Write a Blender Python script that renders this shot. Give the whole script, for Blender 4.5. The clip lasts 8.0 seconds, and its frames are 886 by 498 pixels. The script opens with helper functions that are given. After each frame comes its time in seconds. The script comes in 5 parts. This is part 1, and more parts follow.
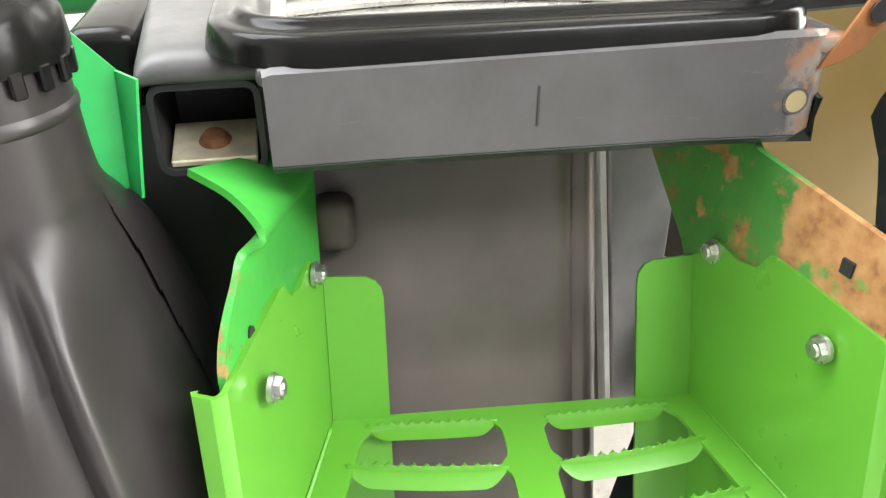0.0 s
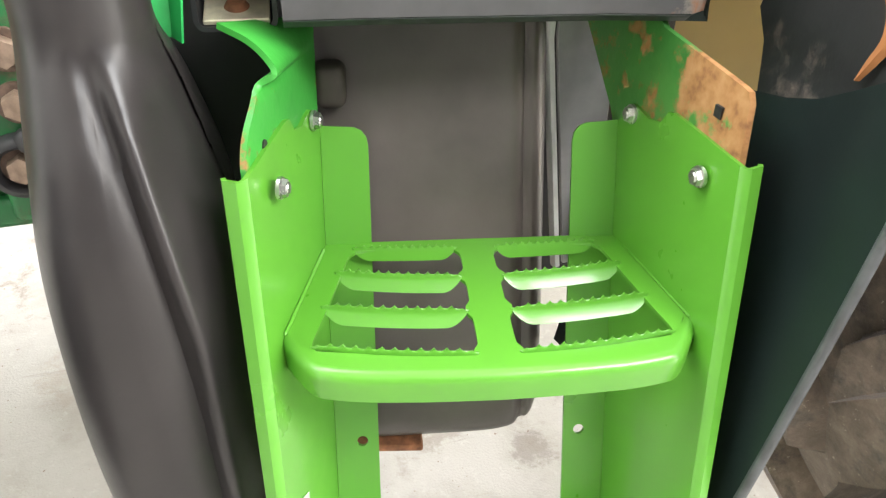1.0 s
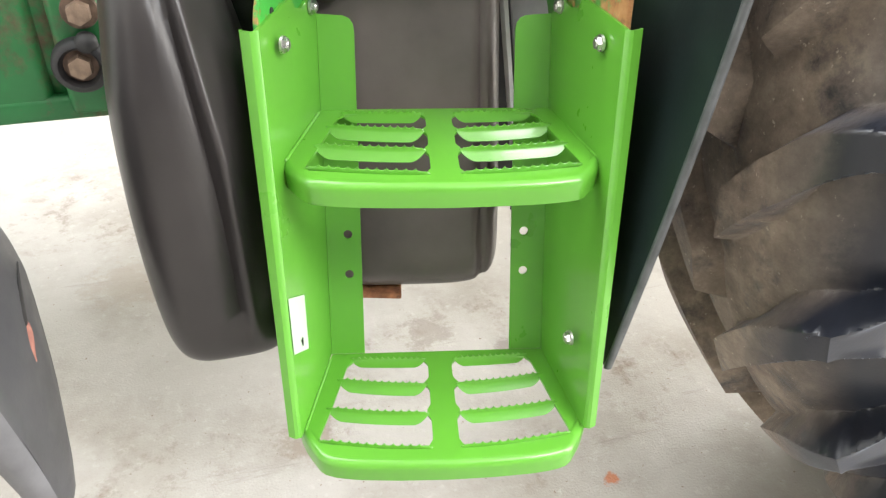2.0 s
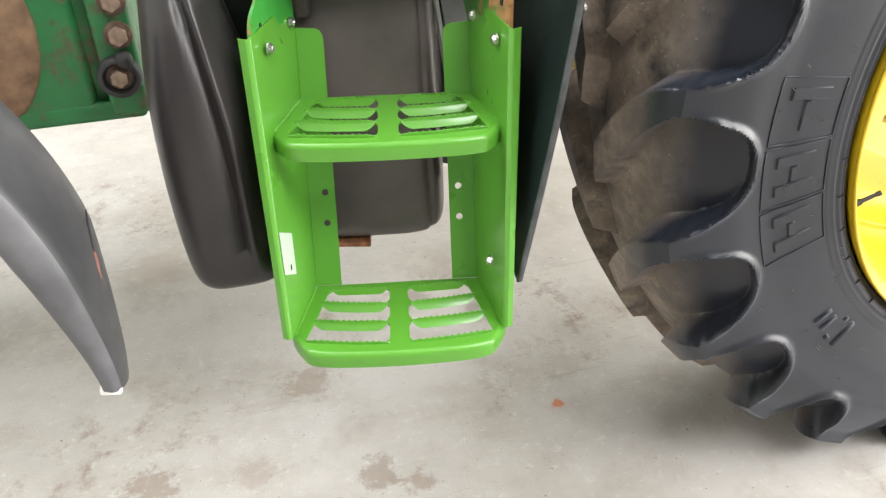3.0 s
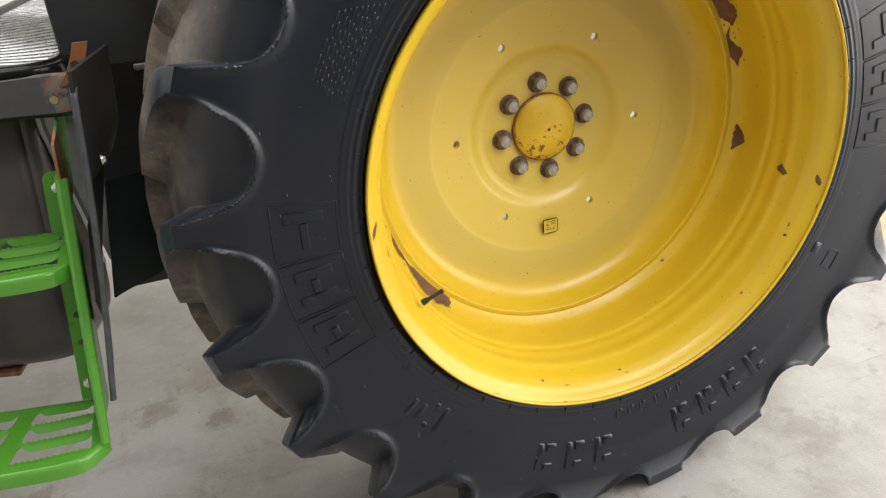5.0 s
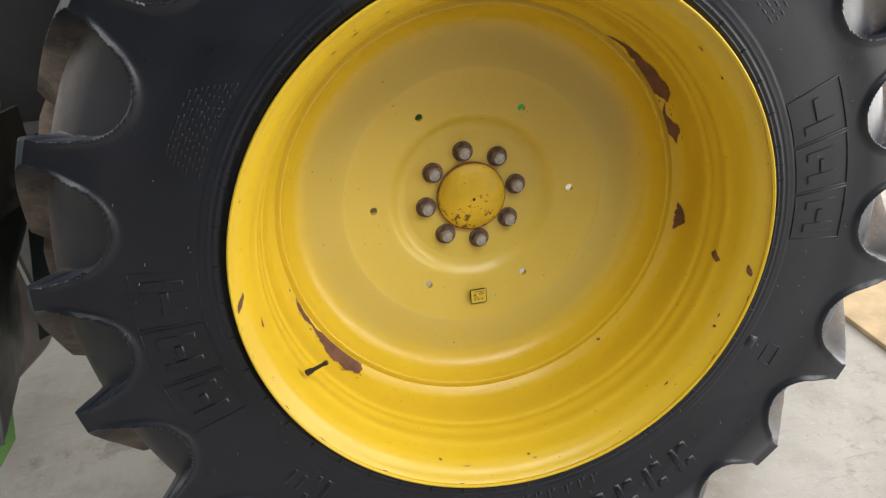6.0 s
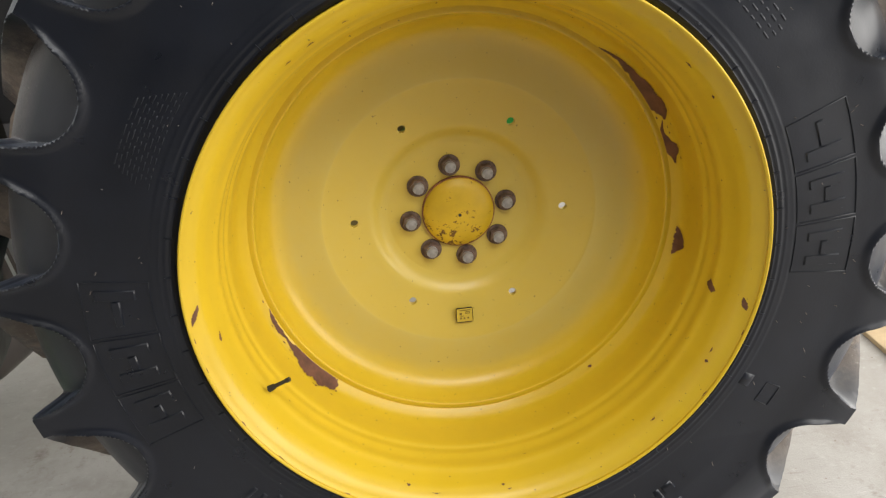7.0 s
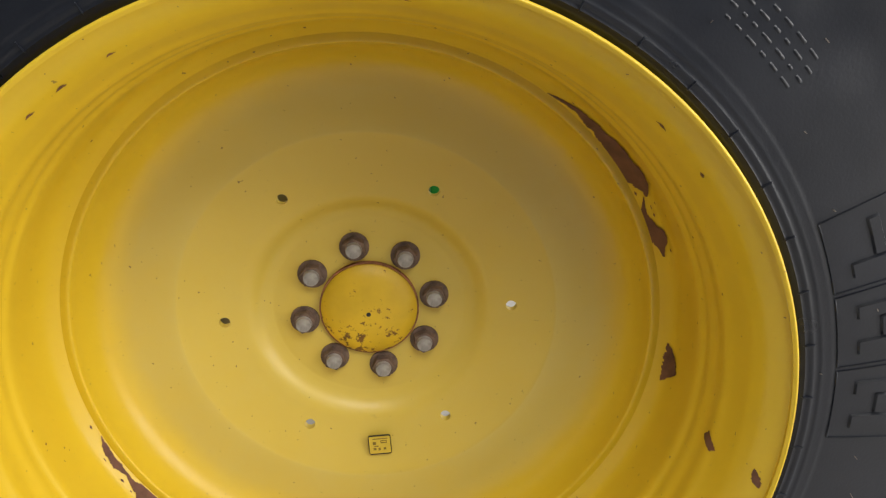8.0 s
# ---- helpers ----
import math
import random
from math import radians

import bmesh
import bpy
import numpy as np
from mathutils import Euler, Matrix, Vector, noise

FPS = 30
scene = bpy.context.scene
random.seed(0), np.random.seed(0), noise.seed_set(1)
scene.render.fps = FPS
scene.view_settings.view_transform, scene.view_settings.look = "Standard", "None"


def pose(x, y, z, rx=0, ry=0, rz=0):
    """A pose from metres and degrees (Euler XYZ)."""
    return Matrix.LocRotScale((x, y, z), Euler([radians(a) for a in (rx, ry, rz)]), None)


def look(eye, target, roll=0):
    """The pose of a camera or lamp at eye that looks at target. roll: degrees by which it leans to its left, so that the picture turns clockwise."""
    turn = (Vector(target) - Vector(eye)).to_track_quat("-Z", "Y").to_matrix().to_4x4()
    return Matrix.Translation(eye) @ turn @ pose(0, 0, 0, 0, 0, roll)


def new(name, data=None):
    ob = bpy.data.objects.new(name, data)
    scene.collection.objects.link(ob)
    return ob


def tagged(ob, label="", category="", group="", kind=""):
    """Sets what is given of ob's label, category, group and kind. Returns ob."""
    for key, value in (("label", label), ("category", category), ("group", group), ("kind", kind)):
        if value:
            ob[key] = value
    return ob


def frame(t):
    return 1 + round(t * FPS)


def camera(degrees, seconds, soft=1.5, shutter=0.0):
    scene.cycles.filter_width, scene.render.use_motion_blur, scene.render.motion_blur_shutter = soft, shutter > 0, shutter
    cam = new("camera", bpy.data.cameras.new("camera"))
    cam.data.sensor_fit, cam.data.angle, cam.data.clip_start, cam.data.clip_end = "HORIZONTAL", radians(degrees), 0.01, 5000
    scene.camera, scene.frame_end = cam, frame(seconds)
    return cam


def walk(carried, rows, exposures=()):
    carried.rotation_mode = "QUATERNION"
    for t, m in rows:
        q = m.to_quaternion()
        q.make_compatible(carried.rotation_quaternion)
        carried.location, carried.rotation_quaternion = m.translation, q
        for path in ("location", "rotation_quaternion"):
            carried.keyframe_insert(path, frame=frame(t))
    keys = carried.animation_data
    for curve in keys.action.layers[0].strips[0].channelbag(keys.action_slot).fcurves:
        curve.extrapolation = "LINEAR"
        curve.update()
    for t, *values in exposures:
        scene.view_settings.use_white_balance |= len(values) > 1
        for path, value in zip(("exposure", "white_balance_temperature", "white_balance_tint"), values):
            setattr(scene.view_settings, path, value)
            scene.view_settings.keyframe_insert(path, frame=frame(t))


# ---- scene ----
cam = camera(60.3, 8.0, soft=1.3)
PATH = [
    (0, (-1.323, -0.353, 1.208), (-0.777, 1.282, 0.194), -0.2),
    (0.5, (-1.321, -0.446, 1.202), (-0.788, 1.155, 0.129), 0.6),
    (1, (-1.353, -0.53, 1.206), (-0.824, 1.045, 0.091), 1.4),
    (1.5, (-1.394, -0.638, 1.198), (-0.885, 0.931, 0.067), 1.5),
    (2, (-1.369, -0.797, 1.189), (-0.893, 0.783, 0.059), 1.2),
    (2.2, (-1.349, -0.872, 1.199), (-0.889, 0.712, 0.068), 0.7),
    (3.3, (-1.371, -1.242, 1.289), (-0.906, 0.397, 0.242), -2.3),
    (3.5, (-1.343, -1.304, 1.299), (-0.866, 0.345, 0.273), -2.9),
    (4, (-1.133, -1.477, 1.304), (-0.619, 0.193, 0.332), -4.5),
    (4.5, (-0.948, -1.527, 1.328), (-0.388, 0.157, 0.406), -5.1),
    (5, (-0.742, -1.458, 1.341), (-0.182, 0.247, 0.459), -5.0),
    (5.2, (-0.673, -1.437, 1.36), (-0.136, 0.282, 0.491), -4.8),
    (6.3, (-0.274, -1.521, 1.386), (-0.001, 0.296, 0.596), -4.4),
    (6.5, (-0.241, -1.521, 1.383), (-0.001, 0.302, 0.596), -4.3),
    (7, (-0.181, -1.467, 1.379), (-0.004, 0.361, 0.587), -4.3),
    (7.5, (-0.072, -1.265, 1.363), (0.047, 0.571, 0.58), -4.4),
    (8, (0.099, -1.055, 1.319), (0.135, 0.81, 0.598), -4.2),
]
walk(cam, [(t, look(eye, target, roll)) for t, eye, target, roll in PATH],
     exposures=[(0, 1.25), (1.0, 1.12), (2.2, 0.88), (3.5, 0.30), (4.5, -0.26), (6.3, -0.70), (8, -0.68)])

# ---- world and light ----
world = bpy.data.worlds.new("world")
scene.world = world
world.use_nodes = True
wn = world.node_tree.nodes
bg = wn["Background"]
sky = wn.new("ShaderNodeTexSky")
sky.sky_type = "NISHITA"
sky.sun_disc = False
sky.sun_elevation = radians(43)
sky.sun_rotation = radians(166)
sky.dust_density = 4.0
soft = wn.new("ShaderNodeHueSaturation")
soft.inputs["Saturation"].default_value = 0.3
world.node_tree.links.new(sky.outputs[0], soft.inputs["Color"])
world.node_tree.links.new(soft.outputs[0], bg.inputs[0])
bg.inputs[1].default_value = 0.14

# lamp for the wide open door at +x, plus two unseen roof lamps added as fill
DOOR = (4.6, -4.6, 3.6, 3.9)  # x of the wall, y from, y to, height
ROOF_FILLS = ((-0.4, 4.2, -4.4, -2.4, 310), (-5.2, -1.6, 0.2, 2.8, 200))  # x from and to, y from and to, watts


def area_lamp(name, eye, target, wide, tall, watts, colour):
    data = bpy.data.lights.new(name, "AREA")
    data.shape, data.size, data.size_y = "RECTANGLE", wide, tall
    data.energy, data.color = watts, colour
    lamp = new(name, data)
    lamp.matrix_world = look(eye, target)


area_lamp("door_daylight", (DOOR[0] - 0.02, (DOOR[1] + DOOR[2]) / 2, DOOR[3] / 2), (-5.0, (DOOR[1] + DOOR[2]) / 2, DOOR[3] / 2), DOOR[2] - DOOR[1], DOOR[3], 850, (1.0, 0.97, 0.925))
for xa, xb, ya, yb, watts in ROOF_FILLS:
    area_lamp("roof_fill", ((xa + xb) / 2, (ya + yb) / 2, 4.58), ((xa + xb) / 2, (ya + yb) / 2 + 0.001, 0.0), xb - xa, yb - ya, watts, (0.97, 0.985, 1.0))


# ---- materials ----
class Nodes:
    """A small builder of node materials."""

    def __init__(self, name, rough=0.5, metal=0.0, coat=0.0):
        self.mat = bpy.data.materials.new(name)
        self.mat.use_nodes = True
        self.tree = self.mat.node_tree
        self.b = self.tree.nodes["Principled BSDF"]
        self.b.inputs["Roughness"].default_value = rough
        self.b.inputs["Metallic"].default_value = metal
        self.b.inputs["Coat Weight"].default_value = coat
        self.b.inputs["Coat Roughness"].default_value = 0.12
        self.co = self.node("ShaderNodeTexCoord").outputs["Object"]

    def node(self, kind, **values):
        n = self.tree.nodes.new(kind)
        for key, value in values.items():
            n.inputs[key.replace("_", " ")].default_value = value
        return n

    def link(self, a, b):
        self.tree.links.new(a, b)

    def noise(self, scale, detail=4.0, rough=0.55, co=None):
        n = self.node("ShaderNodeTexNoise", Scale=scale, Detail=detail, Roughness=rough)
        self.link(co or self.co, n.inputs["Vector"])
        return n.outputs["Fac"]

    def ramp(self, fac, *stops):
        n = self.node("ShaderNodeValToRGB")
        while len(n.color_ramp.elements) < len(stops):
            n.color_ramp.elements.new(0.5)
        for e, (pos, col) in zip(n.color_ramp.elements, stops):
            e.position = pos
            e.color = (*col, 1) if len(col) == 3 else col
        self.link(fac, n.inputs["Fac"])
        return n.outputs["Color"]

    def mask(self, fac, low, high):
        n = self.node("ShaderNodeMapRange")
        n.inputs["From Min"].default_value = low
        n.inputs["From Max"].default_value = high
        self.link(fac, n.inputs["Value"])
        return n.outputs["Result"]

    def mix(self, fac, a, b):
        n = self.tree.nodes.new("ShaderNodeMix")
        n.data_type = "RGBA"
        for value, sock in ((fac, n.inputs["Factor"]), (a, n.inputs["A"]), (b, n.inputs["B"])):
            self.put(value, sock, sock is n.inputs["Factor"])
        return n.outputs["Result"]

    def put(self, value, sock, scalar=False):
        if isinstance(value, (int, float)):
            sock.default_value = value
        elif isinstance(value, tuple):
            sock.default_value = (*value, 1) if len(value) == 3 else value
        else:
            self.link(value, sock)

    def math(self, op, a, b=0.0):
        n = self.tree.nodes.new("ShaderNodeMath")
        n.operation = op
        self.put(a, n.inputs[0])
        self.put(b, n.inputs[1])
        return n.outputs[0]

    def color(self, value):
        self.put(value, self.b.inputs["Base Color"])

    def bump(self, height, strength=0.2, dist=0.002):
        n = self.node("ShaderNodeBump", Strength=strength, Distance=dist)
        self.link(height, n.inputs["Height"])
        self.link(n.outputs["Normal"], self.b.inputs["Normal"])


def shade(c, k):
    return tuple(min(1.0, v * k) for v in c)


def plain(name, base, rough=0.5, metal=0.0, vary=0.25, scale=18.0, grain=0.15, fine=220.0, coat=0.0, spec=0.5):
    m = Nodes(name, rough, metal, coat)
    m.b.inputs["Specular IOR Level"].default_value = spec
    big = m.noise(scale, 5)
    m.color(m.ramp(big, (0.3, shade(base, 1 - vary)), (0.7, shade(base, 1 + vary))))
    r = m.math("MULTIPLY_ADD", m.noise(scale * 3, 4), 0.25)
    m.link(r, m.b.inputs["Roughness"])
    r.node.inputs[2].default_value = rough - 0.12
    if grain:
        m.bump(m.noise(fine, 3), grain, 0.001)
    return m.mat


def worn(name, base, under, amount, scale=22.0, rough=0.45, edge=0.03):
    """Paint that has come off in patches and shows what is under it."""
    m = Nodes(name, rough)
    n = m.noise(scale, 8, 0.65)
    big = m.noise(5.0, 3)
    sum_ = m.math("ADD", m.math("MULTIPLY", n, 0.6), m.math("MULTIPLY", big, 0.4))
    off = m.mask(sum_, 1 - amount, 1 - amount + edge)
    paint = m.ramp(m.noise(9.0, 4), (0.3, shade(base, 0.75)), (0.7, shade(base, 1.2)))
    rust = m.ramp(m.noise(60.0, 6), (0.25, shade(under, 0.55)), (0.5, under), (0.8, shade(under, 1.5)))
    m.color(m.mix(off, paint, rust))
    r = m.mix(off, (rough, rough, rough), (0.85, 0.85, 0.85))
    m.link(r, m.b.inputs["Roughness"])
    m.bump(m.math("ADD", m.math("MULTIPLY", off, -0.6), m.math("MULTIPLY", m.noise(90.0, 5), 0.6)), 0.35, 0.0015)
    return m.mat


GREEN = (0.092, 0.302, 0.027)
M_GREEN = plain("new_green_paint", GREEN, 0.31, vary=0.05, scale=5.0, grain=0.0, coat=0.30)
M_OLD_CLEAN = worn("dark_green_paint", (0.017, 0.15, 0.042), (0.11, 0.085, 0.05), 0.5, edge=0.10)
M_RUST = plain("rust", (0.25, 0.1, 0.045), 0.85, vary=0.5, scale=60.0, grain=0.5, fine=150.0)
M_ZINC = plain("zinc_plate", (0.56, 0.56, 0.53), 0.30, 0.95, vary=0.15, scale=90.0, grain=0.1)
M_BRASSY = plain("yellow_zinc", (0.62, 0.57, 0.42), 0.38, 0.35, vary=0.25, scale=60.0, grain=0.15)
M_SIDE = plain("dusty_tank_plastic", (0.086, 0.073, 0.066), 0.34, vary=0.40, scale=5.0, grain=0.15, fine=260.0)
M_TANK = plain("tank_plastic", (0.023, 0.0200, 0.0200), 0.36, vary=0.2, scale=7.0, grain=0.06, fine=300.0)
M_TRIM = plain("trim_plastic", (0.085, 0.085, 0.09), 0.46, vary=0.25, scale=14.0, grain=0.2, fine=400.0)
M_GLOSS = plain("glossy_black_plastic", (0.006, 0.006, 0.0056), 0.22, vary=0.3, scale=14.0, grain=0.05, spec=0.16)
M_FLAP = plain("flap_rubber", (0.008, 0.0135, 0.013), 0.36, vary=0.25, scale=9.0, grain=0.08, spec=0.3)
M_DARK = plain("black_steel", (0.022, 0.022, 0.024), 0.55, vary=0.3, scale=12.0, grain=0.2)
M_GREYSTEEL = plain("grey_steel", (0.40, 0.40, 0.405), 0.36, 0.35, vary=0.25, scale=12.0, grain=0.15)
M_KHAKI = plain("khaki_panel", (0.30, 0.245, 0.125), 0.6, vary=0.08, scale=6.0, grain=0.1)
M_MUDGUARD = plain("mudguard_plastic", (0.048, 0.048, 0.052), 0.42, vary=0.2, scale=8.0, grain=0.1)
M_WHITE = plain("white_label", (0.48, 0.62, 0.46), 0.4, vary=0.04, grain=0.0)
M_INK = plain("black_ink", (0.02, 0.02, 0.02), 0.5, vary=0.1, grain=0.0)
M_NUT = plain("rusty_nut", (0.135, 0.088, 0.064), 0.7, 0.1, vary=0.45, scale=70.0, grain=0.4)
M_STUD = plain("worn_stud_steel", (0.34, 0.32, 0.30), 0.5, 0.3, vary=0.3, scale=80.0, grain=0.3)
M_WOOD = plain("weathered_plywood", (0.45, 0.33, 0.19), 0.75, vary=0.2, scale=12.0, grain=0.3, fine=60.0)


def yellow_material(name, pale_face=False):
    """Yellow wheel paint; on the disc the flat face is mixed paler, fading out at the curved rim."""
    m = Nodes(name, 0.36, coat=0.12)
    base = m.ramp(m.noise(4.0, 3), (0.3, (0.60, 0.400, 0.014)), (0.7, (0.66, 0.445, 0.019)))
    if pale_face:
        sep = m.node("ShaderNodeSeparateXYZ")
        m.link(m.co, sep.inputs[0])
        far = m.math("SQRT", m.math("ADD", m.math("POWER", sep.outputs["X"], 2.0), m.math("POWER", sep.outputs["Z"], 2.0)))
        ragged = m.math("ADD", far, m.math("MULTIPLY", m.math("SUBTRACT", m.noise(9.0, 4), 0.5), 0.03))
        # paler mix, gone past 0.38 m and weaker inside 0.28 m
        paleness = m.math("MULTIPLY", m.mask(ragged, 0.380, 0.342), m.math("MULTIPLY_ADD", m.noise(14.0, 6, 0.65), 0.5))
        paleness.node.inputs[1].links[0].from_node.inputs[2].default_value = 0.42
        paleness = m.math("MULTIPLY", paleness, m.math("MULTIPLY_ADD", m.mask(far, 0.279, 0.283), 0.35))
        paleness.node.inputs[1].links[0].from_node.inputs[2].default_value = 0.65
        base = m.mix(paleness, base, (0.58, 0.47, 0.14))
    dirt = m.mask(m.noise(45.0, 7, 0.7), 0.66, 0.74)
    c = m.mix(m.math("MULTIPLY", dirt, 0.3), base, (0.3, 0.2, 0.06))
    speck = m.mask(m.noise(150.0, 2, 0.5), 0.735, 0.75)
    m.color(m.mix(m.math("MULTIPLY", speck, 0.8), c, (0.14, 0.08, 0.03)))
    r = m.math("MULTIPLY_ADD", m.noise(10.0, 5), 0.3)
    r.node.inputs[2].default_value = 0.24
    m.link(r, m.b.inputs["Roughness"])
    m.bump(m.noise(120.0, 3), 0.04, 0.001)
    return m.mat


def rubber_material():
    """Tyre rubber, with dried mud on the tread inwards of the shoulder."""
    m = Nodes("tyre_rubber", 0.45)
    m.b.inputs["Specular IOR Level"].default_value = 0.47
    m.b.inputs["Sheen Weight"].default_value = 0.10
    m.b.inputs["Sheen Roughness"].default_value = 0.45
    m.b.inputs["Sheen Tint"].default_value = (0.62, 0.74, 1.0, 1)
    base = m.ramp(m.noise(7.0, 5), (0.3, (0.0026, 0.0034, 0.0064)), (0.7, (0.0062, 0.0077, 0.0132)))
    sep = m.node("ShaderNodeSeparateXYZ")
    m.link(m.co, sep.inputs[0])
    inward = m.mask(sep.outputs["Y"], -0.282, -0.185)
    patch = m.mask(m.noise(12.0, 8, 0.7), 0.30, 0.50)
    mud = m.ramp(m.noise(26.0, 9, 0.75), (0.3, (0.15, 0.115, 0.088)), (0.5, (0.235, 0.185, 0.142)), (0.68, (0.34, 0.278, 0.215)))
    speck = m.mask(m.noise(120.0, 4, 0.6), 0.66, 0.70)
    mud = m.mix(m.math("MULTIPLY", speck, 0.8), mud, (0.55, 0.48, 0.38))
    cover = m.math("MULTIPLY", inward, patch)
    m.color(m.mix(m.math("MULTIPLY", cover, 0.92), base, mud))
    r = m.math("MULTIPLY_ADD", m.noise(16.0, 5), 0.3)
    r.node.inputs[2].default_value = 0.18
    m.link(m.mix(cover, r, (0.85, 0.85, 0.85)), m.b.inputs["Roughness"])
    fine = m.math("MULTIPLY", m.math("ADD", m.noise(45.0, 8, 0.7), m.noise(300.0, 2)), 0.09)
    lumps = m.math("MULTIPLY", m.math("MULTIPLY", m.noise(38.0, 9, 0.75), cover), 1.5)
    m.bump(m.math("ADD", fine, lumps), 0.5, 0.003)
    return m.mat


def concrete_material():
    m = Nodes("concrete", 0.75)
    big = m.noise(0.9, 6, 0.6)
    mid = m.noise(5.0, 8, 0.65)
    base = m.ramp(big, (0.3, (0.305, 0.285, 0.258)), (0.7, (0.45, 0.43, 0.405)))
    stain = m.mask(mid, 0.50, 0.68)
    c = m.mix(m.math("MULTIPLY", stain, 0.45), base, (0.25, 0.22, 0.19))
    dust = m.mask(m.noise(2.6, 9, 0.72), 0.46, 0.72)
    c = m.mix(m.math("MULTIPLY", dust, 0.5), c, (0.235, 0.205, 0.165))
    spots = m.mask(m.noise(26.0, 7, 0.7), 0.66, 0.71)
    near = m.mask(m.noise(2.2, 4), 0.45, 0.62)
    c = m.mix(m.math("MULTIPLY", m.math("MULTIPLY", spots, near), 0.6), c, (0.13, 0.1, 0.08))
    # tyre scuffs, drips and small brown flecks
    stretch = m.node("ShaderNodeMapping", Scale=(2.0, 26.0, 1.0), Rotation=(0, 0, 0.5))
    m.link(m.co, stretch.inputs["Vector"])
    scuff = m.math("MULTIPLY", m.mask(m.noise(1.6, 6, 0.7, stretch.outputs[0]), 0.60, 0.66), m.mask(m.noise(1.7, 3), 0.45, 0.6))
    c = m.mix(m.math("MULTIPLY", scuff, 0.4), c, (0.22, 0.19, 0.17))
    patch = m.math("MULTIPLY", m.mask(m.noise(14.0, 9, 0.75), 0.52, 0.66), m.mask(m.noise(1.35, 2), 0.54, 0.64))
    c = m.mix(m.math("MULTIPLY", patch, 0.75), c, (0.17, 0.125, 0.09))
    fleck = m.mask(m.noise(75.0, 5, 0.6), 0.675, 0.70)
    c = m.mix(m.math("MULTIPLY", fleck, 0.8), c, (0.16, 0.085, 0.05))
    grit = m.mask(m.noise(260.0, 3, 0.6), 0.60, 0.70)
    c = m.mix(m.math("MULTIPLY", grit, 0.28), c, (0.2, 0.185, 0.17))
    pale = m.mask(m.noise(38.0, 8, 0.7), 0.56, 0.70)
    c = m.mix(m.math("MULTIPLY", pale, 0.3), c, (0.58, 0.57, 0.55))
    # spills and dirt that lie about the step
    wob = m.noise(17.0, 8, 0.75)
    flat = m.node("ShaderNodeMapping", Scale=(1.0, 1.0, 0.0))
    m.link(m.co, flat.inputs["Vector"])
    for (x, y), size, col, amount in (((-1.68, 0.06), 0.085, (0.17, 0.125, 0.09), 0.6), ((-1.47, 0.03), 0.075, (0.24, 0.19, 0.15), 0.4), ((-1.22, -0.04), 0.07, (0.17, 0.125, 0.09), 0.55),
                                      ((-1.31, 0.28), 0.09, (0.2, 0.15, 0.11), 0.55), ((-1.14, -0.09), 0.06, (0.2, 0.15, 0.11), 0.6), ((-0.77, 0.03), 0.022, (0.4, 0.13, 0.05), 0.9),
                                      ((-1.0, 0.55), 0.10, (0.2, 0.16, 0.13), 0.5), ((-0.83, 0.43), 0.07, (0.17, 0.14, 0.12), 0.5), ((0.58, -0.3), 0.13, (0.24, 0.21, 0.19), 0.5), ((-1.69, 0.92), 0.16, (0.3, 0.25, 0.2), 0.4)):
        dist = m.node("ShaderNodeVectorMath")
        dist.operation = "DISTANCE"
        m.link(flat.outputs[0], dist.inputs[0])
        dist.inputs[1].default_value = (x, y, 0)
        ragged = m.math("ADD", m.math("DIVIDE", dist.outputs["Value"], size), m.math("MULTIPLY", wob, -3.2))
        c = m.mix(m.math("MULTIPLY", m.mask(ragged, -0.9, -1.25), amount), c, col)
    m.color(c)
    r = m.math("MULTIPLY_ADD", mid, 0.35)
    r.node.inputs[2].default_value = 0.45
    m.link(r, m.b.inputs["Roughness"])
    m.bump(m.math("ADD", m.noise(30.0, 8, 0.7), m.noise(200.0, 3)), 0.3, 0.003)
    return m.mat


M_YELLOW = yellow_material("yellow_rim_paint")
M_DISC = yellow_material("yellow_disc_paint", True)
M_RUBBER = rubber_material()
M_CONCRETE = concrete_material()


# ---- mesh helpers ----
def smooth(me, angle=35):
    me.shade_smooth()
    me.set_sharp_from_angle(angle=radians(angle))


def part(name, bm, material, parent=None, label="", angle=35):
    """Links a bmesh as one mesh object under a thing or a part."""
    me = bpy.data.meshes.new(name)
    bmesh.ops.recalc_face_normals(bm, faces=bm.faces)
    bm.to_mesh(me)
    bm.free()
    me.materials.append(material)
    smooth(me, angle)
    ob = new(name, me)
    if parent:
        ob.parent = parent
    if label:
        ob["label"] = label
    return ob


def raw(name, verts, faces, material, parent=None, label="", angle=35):
    me = bpy.data.meshes.new(name)
    me.from_pydata(verts, [], faces)
    me.materials.append(material)
    smooth(me, angle)
    ob = new(name, me)
    if parent:
        ob.parent = parent
    if label:
        ob["label"] = label
    return ob


def empty(name, m=None):
    ob = new(name)
    ob.empty_display_size = 0.05
    if m:
        ob.matrix_world = m
    return ob


def box(size, centre=(0, 0, 0), bevel=0.004, segments=2, turn=None):
    bm = bmesh.new()
    bmesh.ops.create_cube(bm, size=1.0)
    bmesh.ops.scale(bm, vec=size, verts=bm.verts)
    if bevel:
        bmesh.ops.bevel(bm, geom=bm.edges[:], offset=bevel, segments=segments, profile=0.5, affect="EDGES")
    if turn:
        bmesh.ops.transform(bm, matrix=turn, verts=bm.verts)
    bmesh.ops.translate(bm, vec=centre, verts=bm.verts)
    return bm


